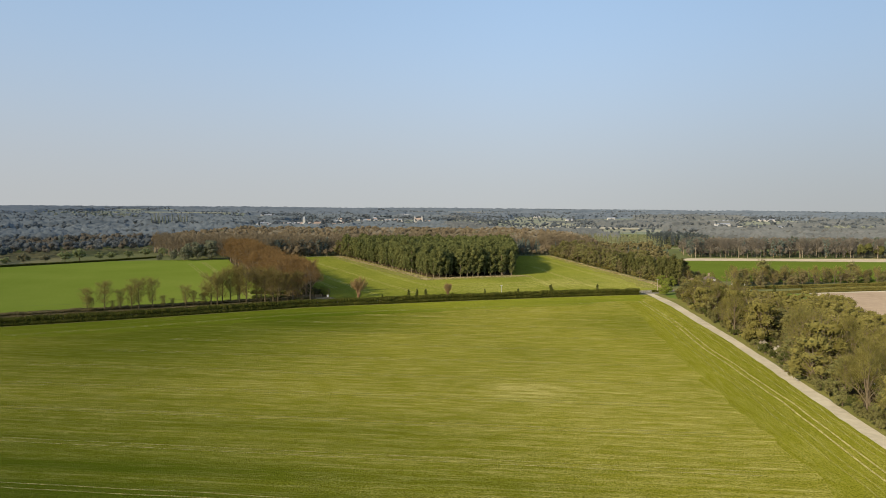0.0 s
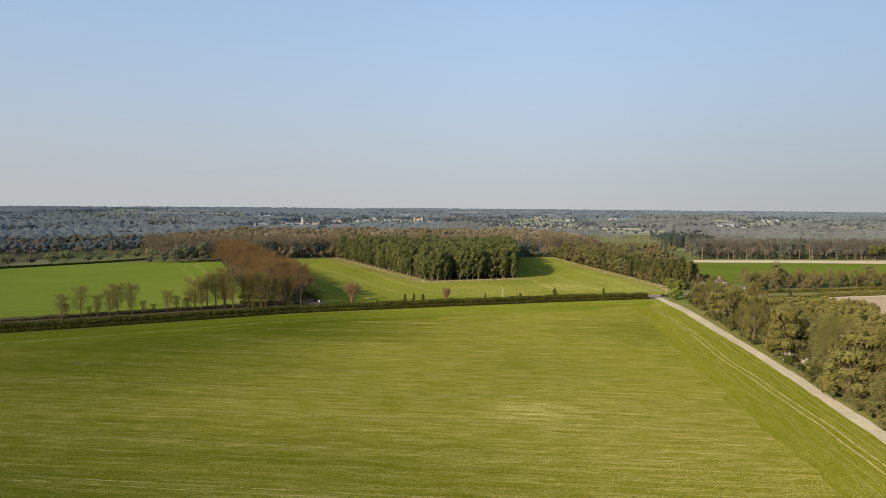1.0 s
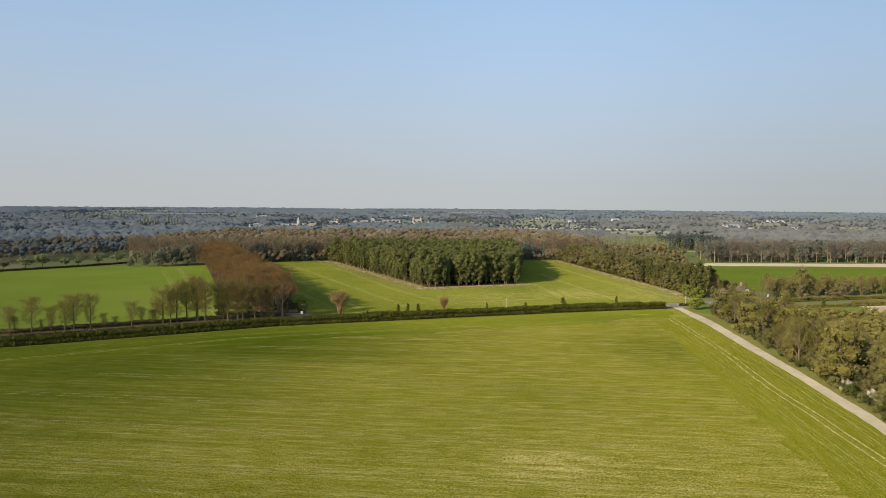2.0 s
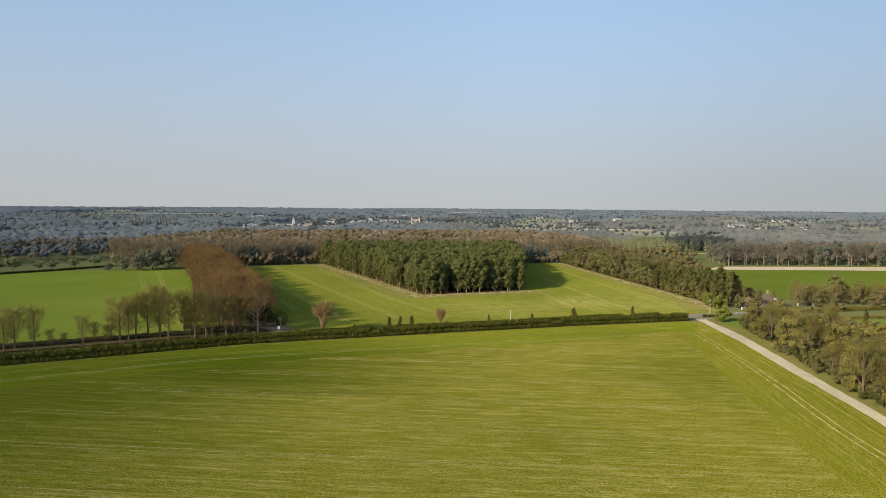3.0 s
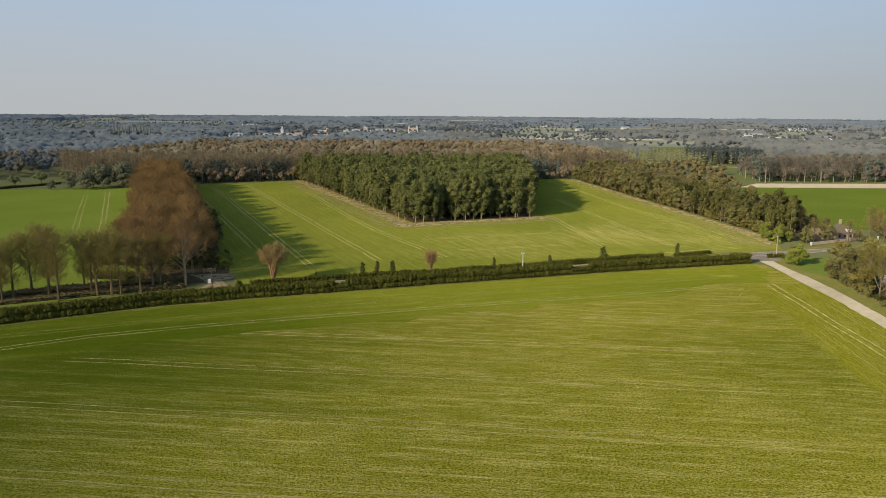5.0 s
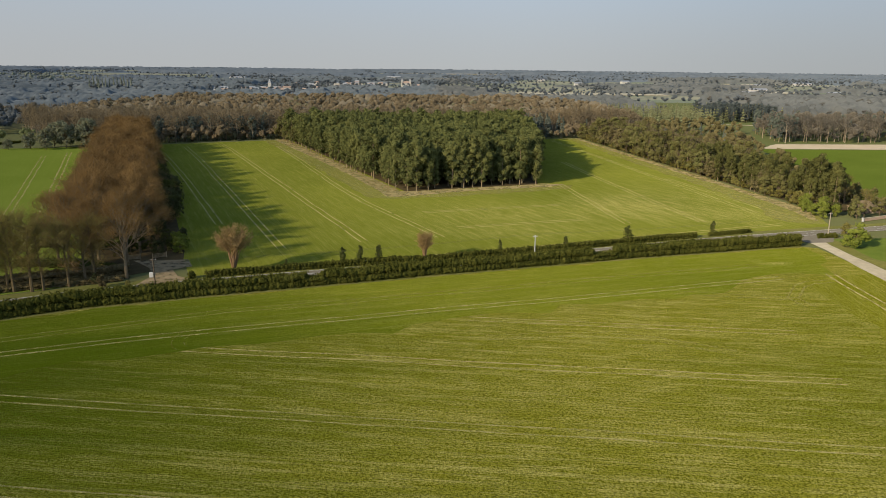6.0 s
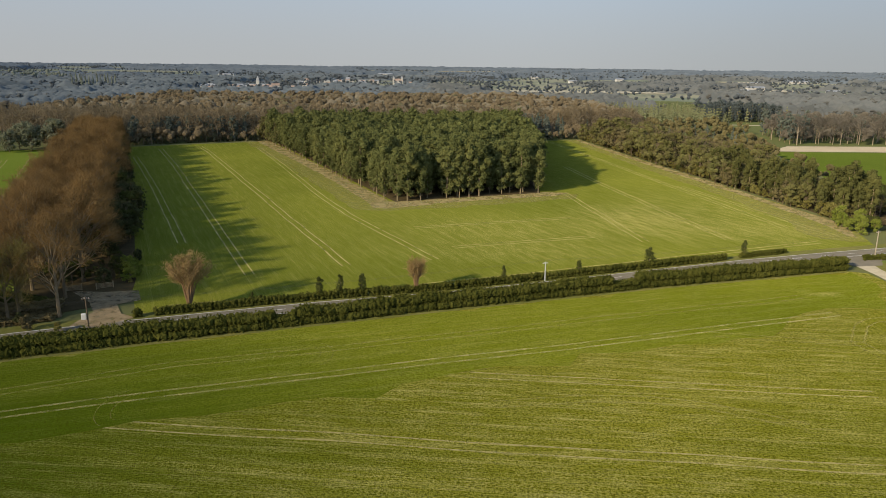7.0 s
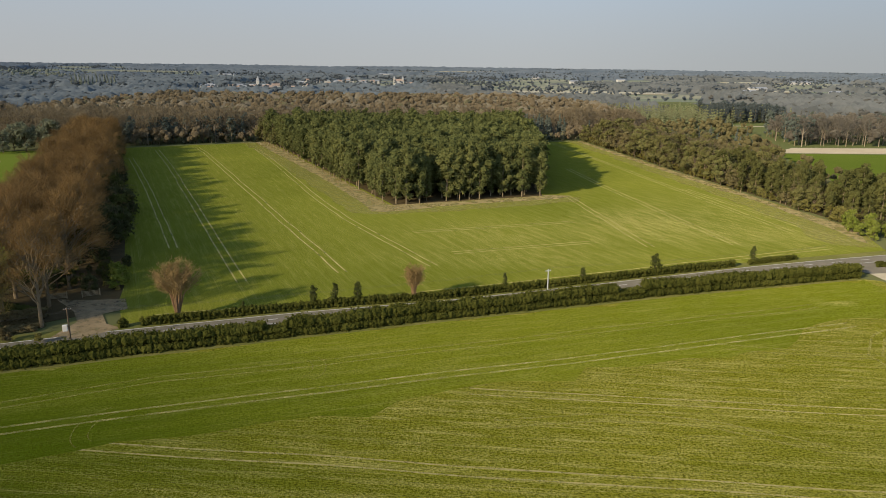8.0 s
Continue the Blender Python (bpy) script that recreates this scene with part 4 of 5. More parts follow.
while y < 660:
    f = (y - 381) / (652 - 381)
    for off in (-6.5, -2.0, 3.5, 9.5):
        if R.random() < 0.86:
            avenue.append((-82 - 107 * f + off + R.uniform(-2, 2) + 1.5, y + R.uniform(-3, 3), R.uniform(0.86, 1.02)))
    y += 10.5
plant(beech, avenue, "beeches of the avenue", 0.9, 1.05)
dark = [tree_thing("yew_tree", "dark evergreen yew beside the avenue", "yew tree", *shrub_tris(80 + k, 10, 70, 0.5), m_bark, m_ivy if k == 2 else m_yew) for k in range(3)]
plant(dark, [(-82 - 107 * f + R.uniform(7, 17.5), 383 + 269 * f, R.uniform(0.45, 1.25)) for f in np.linspace(0.05, 0.98, 84)], "evergreens under the avenue", 0.5, 1.0)
east_edge = [(x - R.uniform(0, 5), y + R.uniform(-2, 2), R.uniform(0.7, 1.3)) for x, y in resample([(-68.5, 402), (-83.5, 439), (-105.5, 491), (-138.5, 564), (-170.5, 635)], 46)]
plant(dark, east_edge, "evergreens under the avenue", 0.5, 1.0)
thicket_spots = [(-63, 352.5, 0.35), (-69, 353, 0.5), (-72, 356, 0.45), (-76, 354.5, 0.5), (-80, 353, 0.55), (-84, 351.5, 0.45), (-88, 349, 0.5), (-93, 347.5, 0.4), (-98, 345, 0.45), (-103, 342.5, 0.4), (-108, 340, 0.45), (-114, 337, 0.4), (-120, 334, 0.4), (-126, 331, 0.35), (-132, 327.5, 0.4), (-139, 324, 0.35), (-147, 320, 0.4), (-70, 362, 0.5), (-76, 363, 0.6), (-82, 366, 0.55), (-88, 372, 0.6), (-73, 368, 0.45), (-92, 384, 0.6), (-78, 380, 0.5), (-86, 394, 0.5), (-98, 398, 0.6), (-94, 391, 0.5), (-68, 391, 0.55), (-72, 398, 0.7), (-62, 383, 0.6), (-66, 386, 0.7)]
under = [tree_thing("bramble_thicket", "dark low bramble and holly under the trees", "undergrowth", *shrub_tris(84 + k, 6, 70, 0.4), m_bark, (m_olive, m_scrub, m_yew)[k]) for k in range(3)]
thicket_spots += [(R.uniform(-84, -66) - 0.4 * (y - 385), y, R.uniform(0.6, 1.0)) for y in np.linspace(384, 425, 16)]
plant(under, thicket_spots, "undergrowth by the road", 0.55, 0.9)
shade = [(R.uniform(-78, -66), y, R.uniform(0.35, 0.75)) for y in np.linspace(381, 408, 16)]
plant(dark, shade, "evergreens under the avenue", 0.5, 1.0)
bushy = [tree_thing("laurel_bush", "yellow-green leafy bush at the avenue entrance", "bush", *shrub_tris(88, 4, 80, 0.3), m_bark, m_spring)]
plant([tree_thing("holly_bush", "dark green holly bush beside the lodge wall", "bush", *shrub_tris(89, 4.5, 80, 0.3), m_bark, m_ivy)], [(143, 440, 1.0), (146, 436.5, 0.8), (148.5, 440, 0.9), (150.5, 443.5, 0.9), (141, 442.5, 1.0)], "lodge bushes", 1, 1)
plant(bushy, [(-63.6, 388.5, 1.2), (-66, 392, 1.0), (-62.5, 384.5, 0.8)], "entrance bushes", 0.8, 1.0)

# slender bare trees along the road
slim = [tree_thing("roadside_tree", "slender leafless tree behind the roadside hedge", "bare tree", *slim_tris(100 + k), m_slim_bark, m_bare) for k in range(5)]
plant(slim, [(-157.4, 316.1, 0.58), (-156.3, 317.5, 0.36), (-151, 319.2, 0.72), (-145.2, 322, 0.52), (-141.1, 324, 0.63), (-138.3, 325.4, 0.76), (-133.3, 328, 0.75), (-129.3, 330.2, 0.34), (-120.5, 335, 0.55), (-114, 338.6, 0.36), (-126, 333, 0.26), (-148.5, 321.5, 0.28), (-107.7, 341.6, 0.72), (-105.9, 343.5, 0.86), (-103.2, 347.5, 0.92), (-98.7, 347.5, 1.0), (-94.7, 344.6, 0.9), (-92.1, 353.4, 0.8), (-86.9, 349.7, 0.93), (-83, 349.7, 0.85), (-81, 350.8, 0.78), (-76.8, 353.6, 0.78), (-72.5, 357, 0.8), (-89.5, 352, 0.7), (-110.5, 341, 0.8), (-113, 340, 0.5), (-117.5, 337, 0.42), (-100.5, 351, 0.85)], "trees along the road", 0.95, 1.05, True)
bushtree = [tree_thing("pollard_tree", "rounded reddish leafless tree in the roadside hedge", "bare tree", *vase_tris(120), m_rust_bark, m_rust)]
plant(bushtree, [(-43.0, 365.2, 1.0)], "bare trees in the far hedge", 1, 1)
plant([tree_thing("pollard_tree", "narrow upright leafless tree in the roadside hedge", "bare tree", *vase_tris(121, 8.2, 11, 2.0), m_rust_bark, m_rust)], [(2.6, 376.8, 0.86)], "bare trees in the far hedge", 1, 1)


def column_tris(seed, height, radius, per=46, size=0.3, lean=0.0):
    """A narrow upright evergreen."""
    g = np.random.default_rng(seed)
    z = np.linspace(0.12, 0.94, 13) * height
    w = radius * np.interp(z / height, [0, 0.3, 0.75, 1], [0.6, 1.0, 0.85, 0.25]) * g.uniform(0.75, 1.15, 13)
    c = np.stack([g.normal(size=13) * radius * 0.22 + lean * z, g.normal(size=13) * radius * 0.22, z], 1)
    return tube_tris((0, 0, 0), (0, 0, height * 0.85), 0.12, 0.04, 5), clumps(g, c, np.stack([w, w, w * 0 + height * 0.07], 1), per, size, 0.6)


slimgreen = [tree_thing("cypress", "narrow dark evergreen in the hedge", "evergreen", *column_tris(125 + k, 4.4, 0.75), m_bark, m_ivy) for k in range(3)]
plant(slimgreen, [(-17.8, 372, 1.1), (-13.4, 373, 1.15), (-9.0, 374.2, 1.1), (88, 407, 0.9), (22.5, 383.5, 0.85), (41, 390, 0.75), (-31, 368, 0.55)], "evergreens in the far hedge", 1, 1)
plant([tree_thing("ivy_stump", "rounded ivy-clad stump in the hedge", "evergreen", *column_tris(129, 5.2, 1.2, 70), m_bark, m_ivy)], [(60, 397, 1.0)], "evergreens in the far hedge", 1, 1)

# shelter belt on the east side of the upper field
belt_poly = [(137.5, 450), (132.5, 490), (123.5, 564), (106.5, 715), (140, 722), (150, 640), (152, 560), (158, 490), (160, 456)]
belt = [(x, y) if y > 525 else (x, y, R.uniform(0.75, 1.0) if y > 475 else R.uniform(0.55, 0.8)) for x, y in scatter(belt_poly, 6.0, 1.8)]
olive = [tree_thing("budding_tree", "budding olive-brown broadleaf tree", "broadleaf tree", *shrub_tris(130 + k, 15.5 + 1.5 * (k % 3), 52, 0.58, 30), m_bark, m_belt if k < 4 else m_belt_brown) for k in range(5)]
belt_pine = [tree_thing("pine_tree", "bushy pine in the shelter belt", "pine tree", *pine_tris(140 + k, 20, 60, 0.48), m_pine_bark, m_belt_pine) for k in range(3)]
plant(olive, [p for p in belt if R.random() < (0.35 if p[1] < 560 else 0.85)], "trees of the shelter belt", 0.88, 1.25)
plant(belt_pine, [p for p in belt if R.random() < (0.8 if p[1] < 560 else 0.25)], "pines of the shelter belt", 0.74, 1.05)
plant(belt_pine[:1], [(150, 467, 0.95), (154.5, 464.5, 0.86), (146.5, 471, 0.86), (158.5, 468, 0.74), (152, 473, 0.9), (161, 481, 0.7)], "pines behind the lodge", 0.7, 0.9)
fringe = [tree_thing("hawthorn_bush", "low budding bush at the foot of the shelter belt", "bush", *shrub_tris(152 + k, 5, 60, 0.42, 12), m_bark, m_olive if k else m_ivy) for k in range(3)]
plant(fringe, [(x + 2.0 + R.uniform(-1, 1), y + R.uniform(-1.5, 1.5), R.uniform(0.5, 1.1)) for x, y in resample([(138, 446), (133, 490), (124, 564), (107, 715)], 66)], "bushes of the shelter belt", 1, 1)
plant([tree_thing("laurel_bush", "bright yellow-green bush at the field corner", "bush", *shrub_tris(150, 4, 90, 0.3), m_bark, m_spring)],
      [(140, 444, 1.1), (137, 438, 1.2), (134.5, 433, 1.0), (141, 437, 1.0), (143, 449, 1.2), (136, 449, 1.25), (134, 443, 1.2), (139, 453, 1.3), (133.5, 438, 1.0)], "corner bushes", 1, 1)

# the copse beside the lane
COPSE = [(124, 374), (120.5, 350), (116.5, 322), (111.5, 283), (106.5, 241), (101.5, 208), (97.5, 178), (89, 100), (130, 100), (160, 150), (172, 262), (178, 288), (194, 350), (160, 368)]
near_edge = lambda x, y: x - float(np.interp(y, [100, 178, 241, 283, 374], [89, 97.5, 106.5, 111.5, 124]))
copse = scatter(COPSE, 5.6, 2.0)
front = [p for p in copse if near_edge(*p) < 22 and p[1] > 130]
rest = [p for p in copse if p not in front]
shrub = [tree_thing("copse_tree", "bushy budding tree in the copse by the lane", "broadleaf tree", *shrub_tris(160 + k, 8, 84, 0.34, 26), m_bark, m_olive if k % 2 else m_belt) for k in range(6)]
shrub2 = [tree_thing("holly_tree", "dark evergreen tree in the copse by the lane", "evergreen", *shrub_tris(170 + k, 7.5, 120, 0.32, 24), m_bark, m_ivy) for k in range(2)]
bareb = [tree_thing("copse_tree", "leafless tree in the copse by the lane", "bare tree", *bare_tris(175 + k, 9, 0.5, 0.15, 9, 22, 0.8, 0.03), m_bark, m_olive) for k in range(3)]
blos = [tree_thing("blackthorn", "blossoming white blackthorn in the copse", "blossom tree", *shrub_tris(180, 5, 70, 0.3), m_bark, m_blossom)]
pick = [R.random() for _ in front]
plant(shrub, [p for p, q in zip(front, pick) if q < 0.5], "trees of the copse", 0.55, 1.5)
plant(shrub2, [p for p, q in zip(front, pick) if 0.5 <= q < 0.66], "trees of the copse", 0.6, 1.5)
plant(bareb, [p for p, q in zip(front, pick) if 0.66 <= q < 0.97], "trees of the copse", 0.8, 1.4)
plant(blos, [p for p, q in zip(front, pick) if q >= 0.97], "trees of the copse", 0.7, 1.1)
copse_fringe = [tree_thing("hawthorn_bush", "low budding bush at the edge of the copse", "bush", *shrub_tris(186 + k, 4.5, 60, 0.36, 12), m_bark, m_belt if k else m_ivy) for k in range(3)]
plant(copse_fringe, [(x + R.uniform(-1, 1), y + R.uniform(-1.5, 1.5), R.uniform(0.5, 1.0)) for x, y in resample([(124.5, 374), (121, 350), (117, 322), (112, 283), (107, 241), (102, 208), (98, 178), (92, 130)], 76)], "bushes of the copse", 1, 1)
baked("copse_canopy", [shrub_tris(190 + k, 8, 34, 0.6, 9) for k in range(4)], rest, 0.5, 1.0, m_bark, m_olive, "budding canopy of the copse by the lane", "copse")

# trees on the lawn and round the lodge
plant([tree_thing("young_tree", "young tree in fresh green leaf on the lawn", "young tree", *shrub_tris(200, 6, 80, 0.35), m_bark, m_spring)], [(121.8, 391.5, 1.35)], "lawn trees", 1, 1)
plant([tree_thing("young_tree", "young brown budding tree on the lawn", "young tree", *shrub_tris(201, 6, 60, 0.35), m_bark, m_olive)], [(129.6, 379, 1.75), (146, 392, 0.9), (128, 407, 0.4)], "lawn trees", 1, 1)
lodge_trees = scatter([(172, 447), (200, 444), (250, 450), (330, 462), (420, 466), (420, 480), (300, 478), (190, 462)], 6.5, 2.0) + scatter([(150, 452), (155, 452), (158, 458), (160, 495), (150, 470)], 5.5, 1.5) + [(150, 428), (146, 433), (141, 430), (178, 437), (186, 438), (196, 440), (160, 412), (168, 411), (188, 424), (197, 426), (210, 430)]
lodge_trees = [(x, y) for x, y in lodge_trees if not (abs(x - 160) < 14 and 420 < y < 453) and not (x < 172 and y < 432)]
plant(olive, [(x, y, R.uniform(0.45, 0.72)) for x, y in scatter([(143, 449), (150, 446), (153, 455), (168, 462), (172, 480), (162, 496), (150, 480)], 5.0, 1.5)], "trees behind the lodge", 1, 1)
lodge_trees += [(x + R.uniform(-2, 2), y + R.uniform(-2, 2)) for x, y in resample([(150, 434), (200, 446), (260, 458), (340, 474), (430, 490)], 44)]
plant(olive, [(x, y, R.uniform(0.5, 0.95)) for x, y in lodge_trees[::2]], "trees behind the lodge", 1, 1)
plant([tree_thing("bare_tree", "spreading leafless tree beside the lodge road", "bare tree", *bare_tris(210 + k, 13, 0.6, 0.2, 9, 18, 1.0, 0.04), m_bark, m_bare) for k in range(2)], [(x, y, R.uniform(0.8, 1.1)) for x, y in lodge_trees[1::2]], "trees behind the lodge", 1, 1)
plant([tree_thing("cypress", "dark pointed cypress in the garden", "evergreen", *column_tris(220, 9, 1.1, 70, 0.4), m_bark, m_ivy)], [(158, 388, 0.8), (176, 380, 1.0), (150, 402, 0.55)], "garden cypresses", 1, 1)

# spring-green trees beyond the lush field
def standard_tris(seed, height=10.0):
    """A round-headed field tree on a short clear stem."""
    g = np.random.default_rng(seed)
    c, r = [], []
    for k in range(30):
        v = g.normal(size=3)
        v *= g.uniform(0.35, 1.0) / np.linalg.norm(v)
        c.append((0.52 * height * v[0], 0.52 * height * v[1], height * (0.60 + 0.30 * v[2])))
        r.append((0.15 * height, 0.15 * height, 0.12 * height))
    wood = [tube_tris((0, 0, 0), (0, 0, 0.4 * height), 0.32, 0.22, 6)]
    wood += [tube_tris((0, 0, (0.22 + 0.03 * k) * height), (0.26 * height * math.cos(2.4 * k), 0.26 * height * math.sin(2.4 * k), 0.6 * height), 0.14, 0.05, 4) for k in range(5)]
    return np.concatenate(wood), clumps(g, c, r, 34, 0.55, 0.7, 1.2, 0.7)


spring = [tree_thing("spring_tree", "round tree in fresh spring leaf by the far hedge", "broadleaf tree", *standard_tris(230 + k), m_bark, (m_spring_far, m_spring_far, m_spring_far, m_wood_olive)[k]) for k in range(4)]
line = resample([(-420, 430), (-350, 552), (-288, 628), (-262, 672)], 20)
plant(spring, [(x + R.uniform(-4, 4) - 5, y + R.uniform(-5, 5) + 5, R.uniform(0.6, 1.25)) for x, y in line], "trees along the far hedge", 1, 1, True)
plant([tree_thing("thicket", "grey-green thicket at the field corner", "thicket", *shrub_tris(240, 11, 70, 0.6, 26), m_bark, m_thicket)], [(-226, 628, 1.2), (-218, 636, 1.35), (-207, 642, 1.4), (-236, 630, 0.8), (-247, 626, 0.5), (-212, 652, 1.4), (-228, 642, 1.2)], "corner thicket", 1, 1)


# ---- hedges ----
def hedge(line, width, height, label, material, per, size, gaps=(), dips=()):
    """A clipped hedge: leaf-sized pieces over a long uneven bank."""
    g = np.random.default_rng(int(line[0][0]) % 97 + 5)
    pts = dense(line, 0.8)
    c, r = [], []
    for n, (x, y) in enumerate(pts):
        if any(a < n / len(pts) < b for a, b in gaps):
            continue
        lift = height * (1 + 0.16 * noise.noise((x * 0.12, y * 0.12, 4)) + 0.10 * noise.noise((x * 0.5, y * 0.5, 2)))
        lift *= 0.62 if any(abs(x - a) < b for a, b in dips) else 1
        for side in (-0.25, 0.25):
            for z in (0.27, 0.72):
                c.append((x + g.normal() * 0.15, y + side * width + g.normal() * 0.12, z * lift))
                r.append((width * 0.29, width * 0.29, lift * 0.31))
    return tagged(part("hedge", tri_mesh("hedge", clumps(g, c, r, int(per * 0.55), size, 0.7, 1.2, 0.74), material)), label, "hedge", kind="stuff")


hedge(offset_line(HEDGE, 1.8), 3.3, 3.7, "thick clipped dark green roadside hedge", m_hedge, 84, 0.34, (), ((49, 3), (-22, 2)))
far = FAR_HEDGE
hedge(far[:3], 1.9, 1.8, "low brownish hedge along the upper field", m_hedge, 45, 0.32, ((0.02, 0.05),))
hedge(far[2:5] + [(82, 404.3)], 1.9, 1.9, "low trimmed hedge along the upper field", m_hedge, 45, 0.32)
hedge([(87, 406.2), (101, 411.4)], 1.5, 1.3, "short piece of low hedge at the field corner", m_hedge, 45, 0.32)
hedge([(-425, 425), (-352, 545), (-286, 624), (-262, 665)], 2.0, 1.6, "thin dark hedge along the lush field", m_hedge, 30, 0.5)
hedge([(152, 413.5), (185, 422.5), (225, 433), (300, 452), (400, 474)], 2.2, 2.0, "budding hedge along the lodge road", m_olive, 36, 0.42)


def lines(d):
    return offset_line([(-188, 294.5), (-150, 314), (-110, 335.5), (-84, 348.5), (-66, 356)], d)


hedge(lines(4), 4.0, 1.1, "brown bramble bank under the roadside trees", m_scrub, 40, 0.4)
hedge(lines(9), 5.0, 2.3, "brown undergrowth at the edge of the lush field", m_scrub, 36, 0.45)
hedge([(-98, 372), (-84, 371), (-72, 366)], 5.0, 1.6, "dark undergrowth below the front beeches", m_ivy, 50, 0.45)
hedge([(-104, 392), (-92, 391), (-80, 394)], 5.0, 1.8, "dark undergrowth below the front beeches", m_ivy, 50, 0.45)
hedge([(118.5, 404.5), (124, 405.5)], 1.6, 1.4, "clipped bush at the lane end", m_hedge, 60, 0.3)
hedge([(204, 405), (256, 418), (330, 432), (420, 437)], 2.4, 2.6, "brown budding hedge above the ploughed field", m_olive, 40, 0.5)
hedge([(172, 398), (190, 401), (206, 406), (240, 418)], 1.6, 1.6, "garden hedge beside the lodge road", m_olive, 45, 0.35)

# ---- woods behind ----
low_bare = []
for k in range(6):
    w, l = bare_tris(300 + k, 20, 0.5, 0.08, 7, 4, 2.5, 0.25, 3)
    low_bare.append((np.concatenate([tube_tris((0, 0, 0), (0, 0, 12), 0.35, 0.12, 4)] + [tube_tris((0, 0, 6 + j), (3.2 * math.cos(j * 2.1), 3.2 * math.sin(j * 2.1), 12 + j), 0.12, 0.05, 3) for j in range(4)]), l))
crowns = []
for k in range(6):
    g = np.random.default_rng(320 + k)
    c = np.stack([g.normal(size=5) * 2.3, g.normal(size=5) * 2.3, g.uniform(8, 16, 5)], 1)
    crowns.append((tube_tris((0, 0, 0), (0, 0, 12), 0.35, 0.15, 4), clumps(g, c, [(2.7, 2.7, 2.6)] * 5, 8, 1.4, 0.5, 1.0, 0.85)))


def spruce_tris(seed, height=19.0, rings=9, per=10, size=1.2):
    """A conical conifer that is green to the ground."""
    g = np.random.default_rng(seed)
    c, r = [], []
    for n in range(rings):
        f = (n + 0.5) / rings
        w = 3.1 * (1 - f) ** 0.8 + 0.35
        for k in range(3 if f < 0.8 else 1):
            a = g.uniform(0, 6.28)
            o = w * 0.45 if f < 0.8 else 0
            c.append((o * math.cos(a), o * math.sin(a), height * (0.06 + 0.9 * f)))
            r.append((w * 0.62, w * 0.62, height * 0.06))
    return tube_tris((0, 0, 0), (0, 0, height * 0.9), 0.25, 0.05, 4), clumps(g, c, r, per, size, 0.55, 1.0, 0.8)


low_pine = [spruce_tris(340 + k) for k in range(4)]

edge_line = resample([(-180, 662), (-104, 699), (66, 709.5), (107, 717)], 120)
low_shrubs = [shrub_tris(350 + k, 8, 30, 0.9, 8) for k in range(3)]
baked("undergrowth", low_shrubs, [(x + R.uniform(-2, 2), y + R.uniform(0, 5)) for x, y in edge_line[::3]], 0.3, 0.9, m_wood_bark, m_wood_olive, "olive scrub at the foot of the woodland", "undergrowth")
baked("undergrowth", low_shrubs, [(x + R.uniform(-2, 2), y + R.uniform(1, 7)) for x, y in edge_line[1::4]], 0.25, 0.6, m_wood_bark, m_thicket, "grey-green scrub at the foot of the woodland", "undergrowth")
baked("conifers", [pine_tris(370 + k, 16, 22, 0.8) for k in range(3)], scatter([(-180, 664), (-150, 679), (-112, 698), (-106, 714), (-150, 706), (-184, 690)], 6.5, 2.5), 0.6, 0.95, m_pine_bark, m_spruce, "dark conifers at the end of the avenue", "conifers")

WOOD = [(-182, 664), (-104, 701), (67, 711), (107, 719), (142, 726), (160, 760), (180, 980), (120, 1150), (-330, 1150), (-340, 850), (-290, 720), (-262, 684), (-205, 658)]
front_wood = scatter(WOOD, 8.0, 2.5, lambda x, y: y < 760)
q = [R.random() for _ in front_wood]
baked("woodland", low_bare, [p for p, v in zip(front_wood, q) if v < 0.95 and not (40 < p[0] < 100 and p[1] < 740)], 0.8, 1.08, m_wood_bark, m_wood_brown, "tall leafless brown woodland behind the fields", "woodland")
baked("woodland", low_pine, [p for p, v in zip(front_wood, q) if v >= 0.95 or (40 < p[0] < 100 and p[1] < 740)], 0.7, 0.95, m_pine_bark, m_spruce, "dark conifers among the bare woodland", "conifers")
round_trees("woodland", [(x + R.uniform(-3, 3), y + R.uniform(-2, 9)) for x, y in edge_line], 4, 12, m_wood_brown, "brown lower branches along the edge of the woodland", 6, 51, 16, 1.1)
EAST = [(236, 687), (300, 687), (420, 684), (700, 646), (900, 640), (900, 760), (420, 790), (250, 770)]
east_wood = scatter(EAST, 8.5, 3)
q = [R.random() for _ in east_wood]
baked("woodland", low_bare, [p for p, v in zip(east_wood, q) if v < 0.8 and p[1] < 725 - 0.12 * max(p[0] - 420, 0)], 0.75, 0.98, m_wood_bark, m_wood_grey, "bare broadleaf wood behind the stubble", "woodland")
baked("woodland", crowns, [p for p, v in zip(east_wood, q) if v < 0.7 and p[1] >= 725 - 0.12 * max(p[0] - 420, 0)], 0.75, 1.0, m_bark, m_wood_grey, "bare broadleaf wood behind the stubble", "woodland")
baked("woodland", [pine_tris(380 + k, 14, 14, 0.9) for k in range(3)], [p for p, v in zip(east_wood, q) if v >= 0.88], 0.8, 1.02, m_pine_bark, m_spruce, "dark pines in the bare wood", "conifers")
east_edge_line = resample([(238, 688), (300, 688), (420, 685), (700, 647)], 80)
round_trees("woodland", [(x + R.uniform(-3, 3), y + R.uniform(1, 14)) for x, y in east_edge_line], 6, 13, m_wood_grey, "brown scrub along the foot of the bare wood", 6, 52, 14, 1.1)
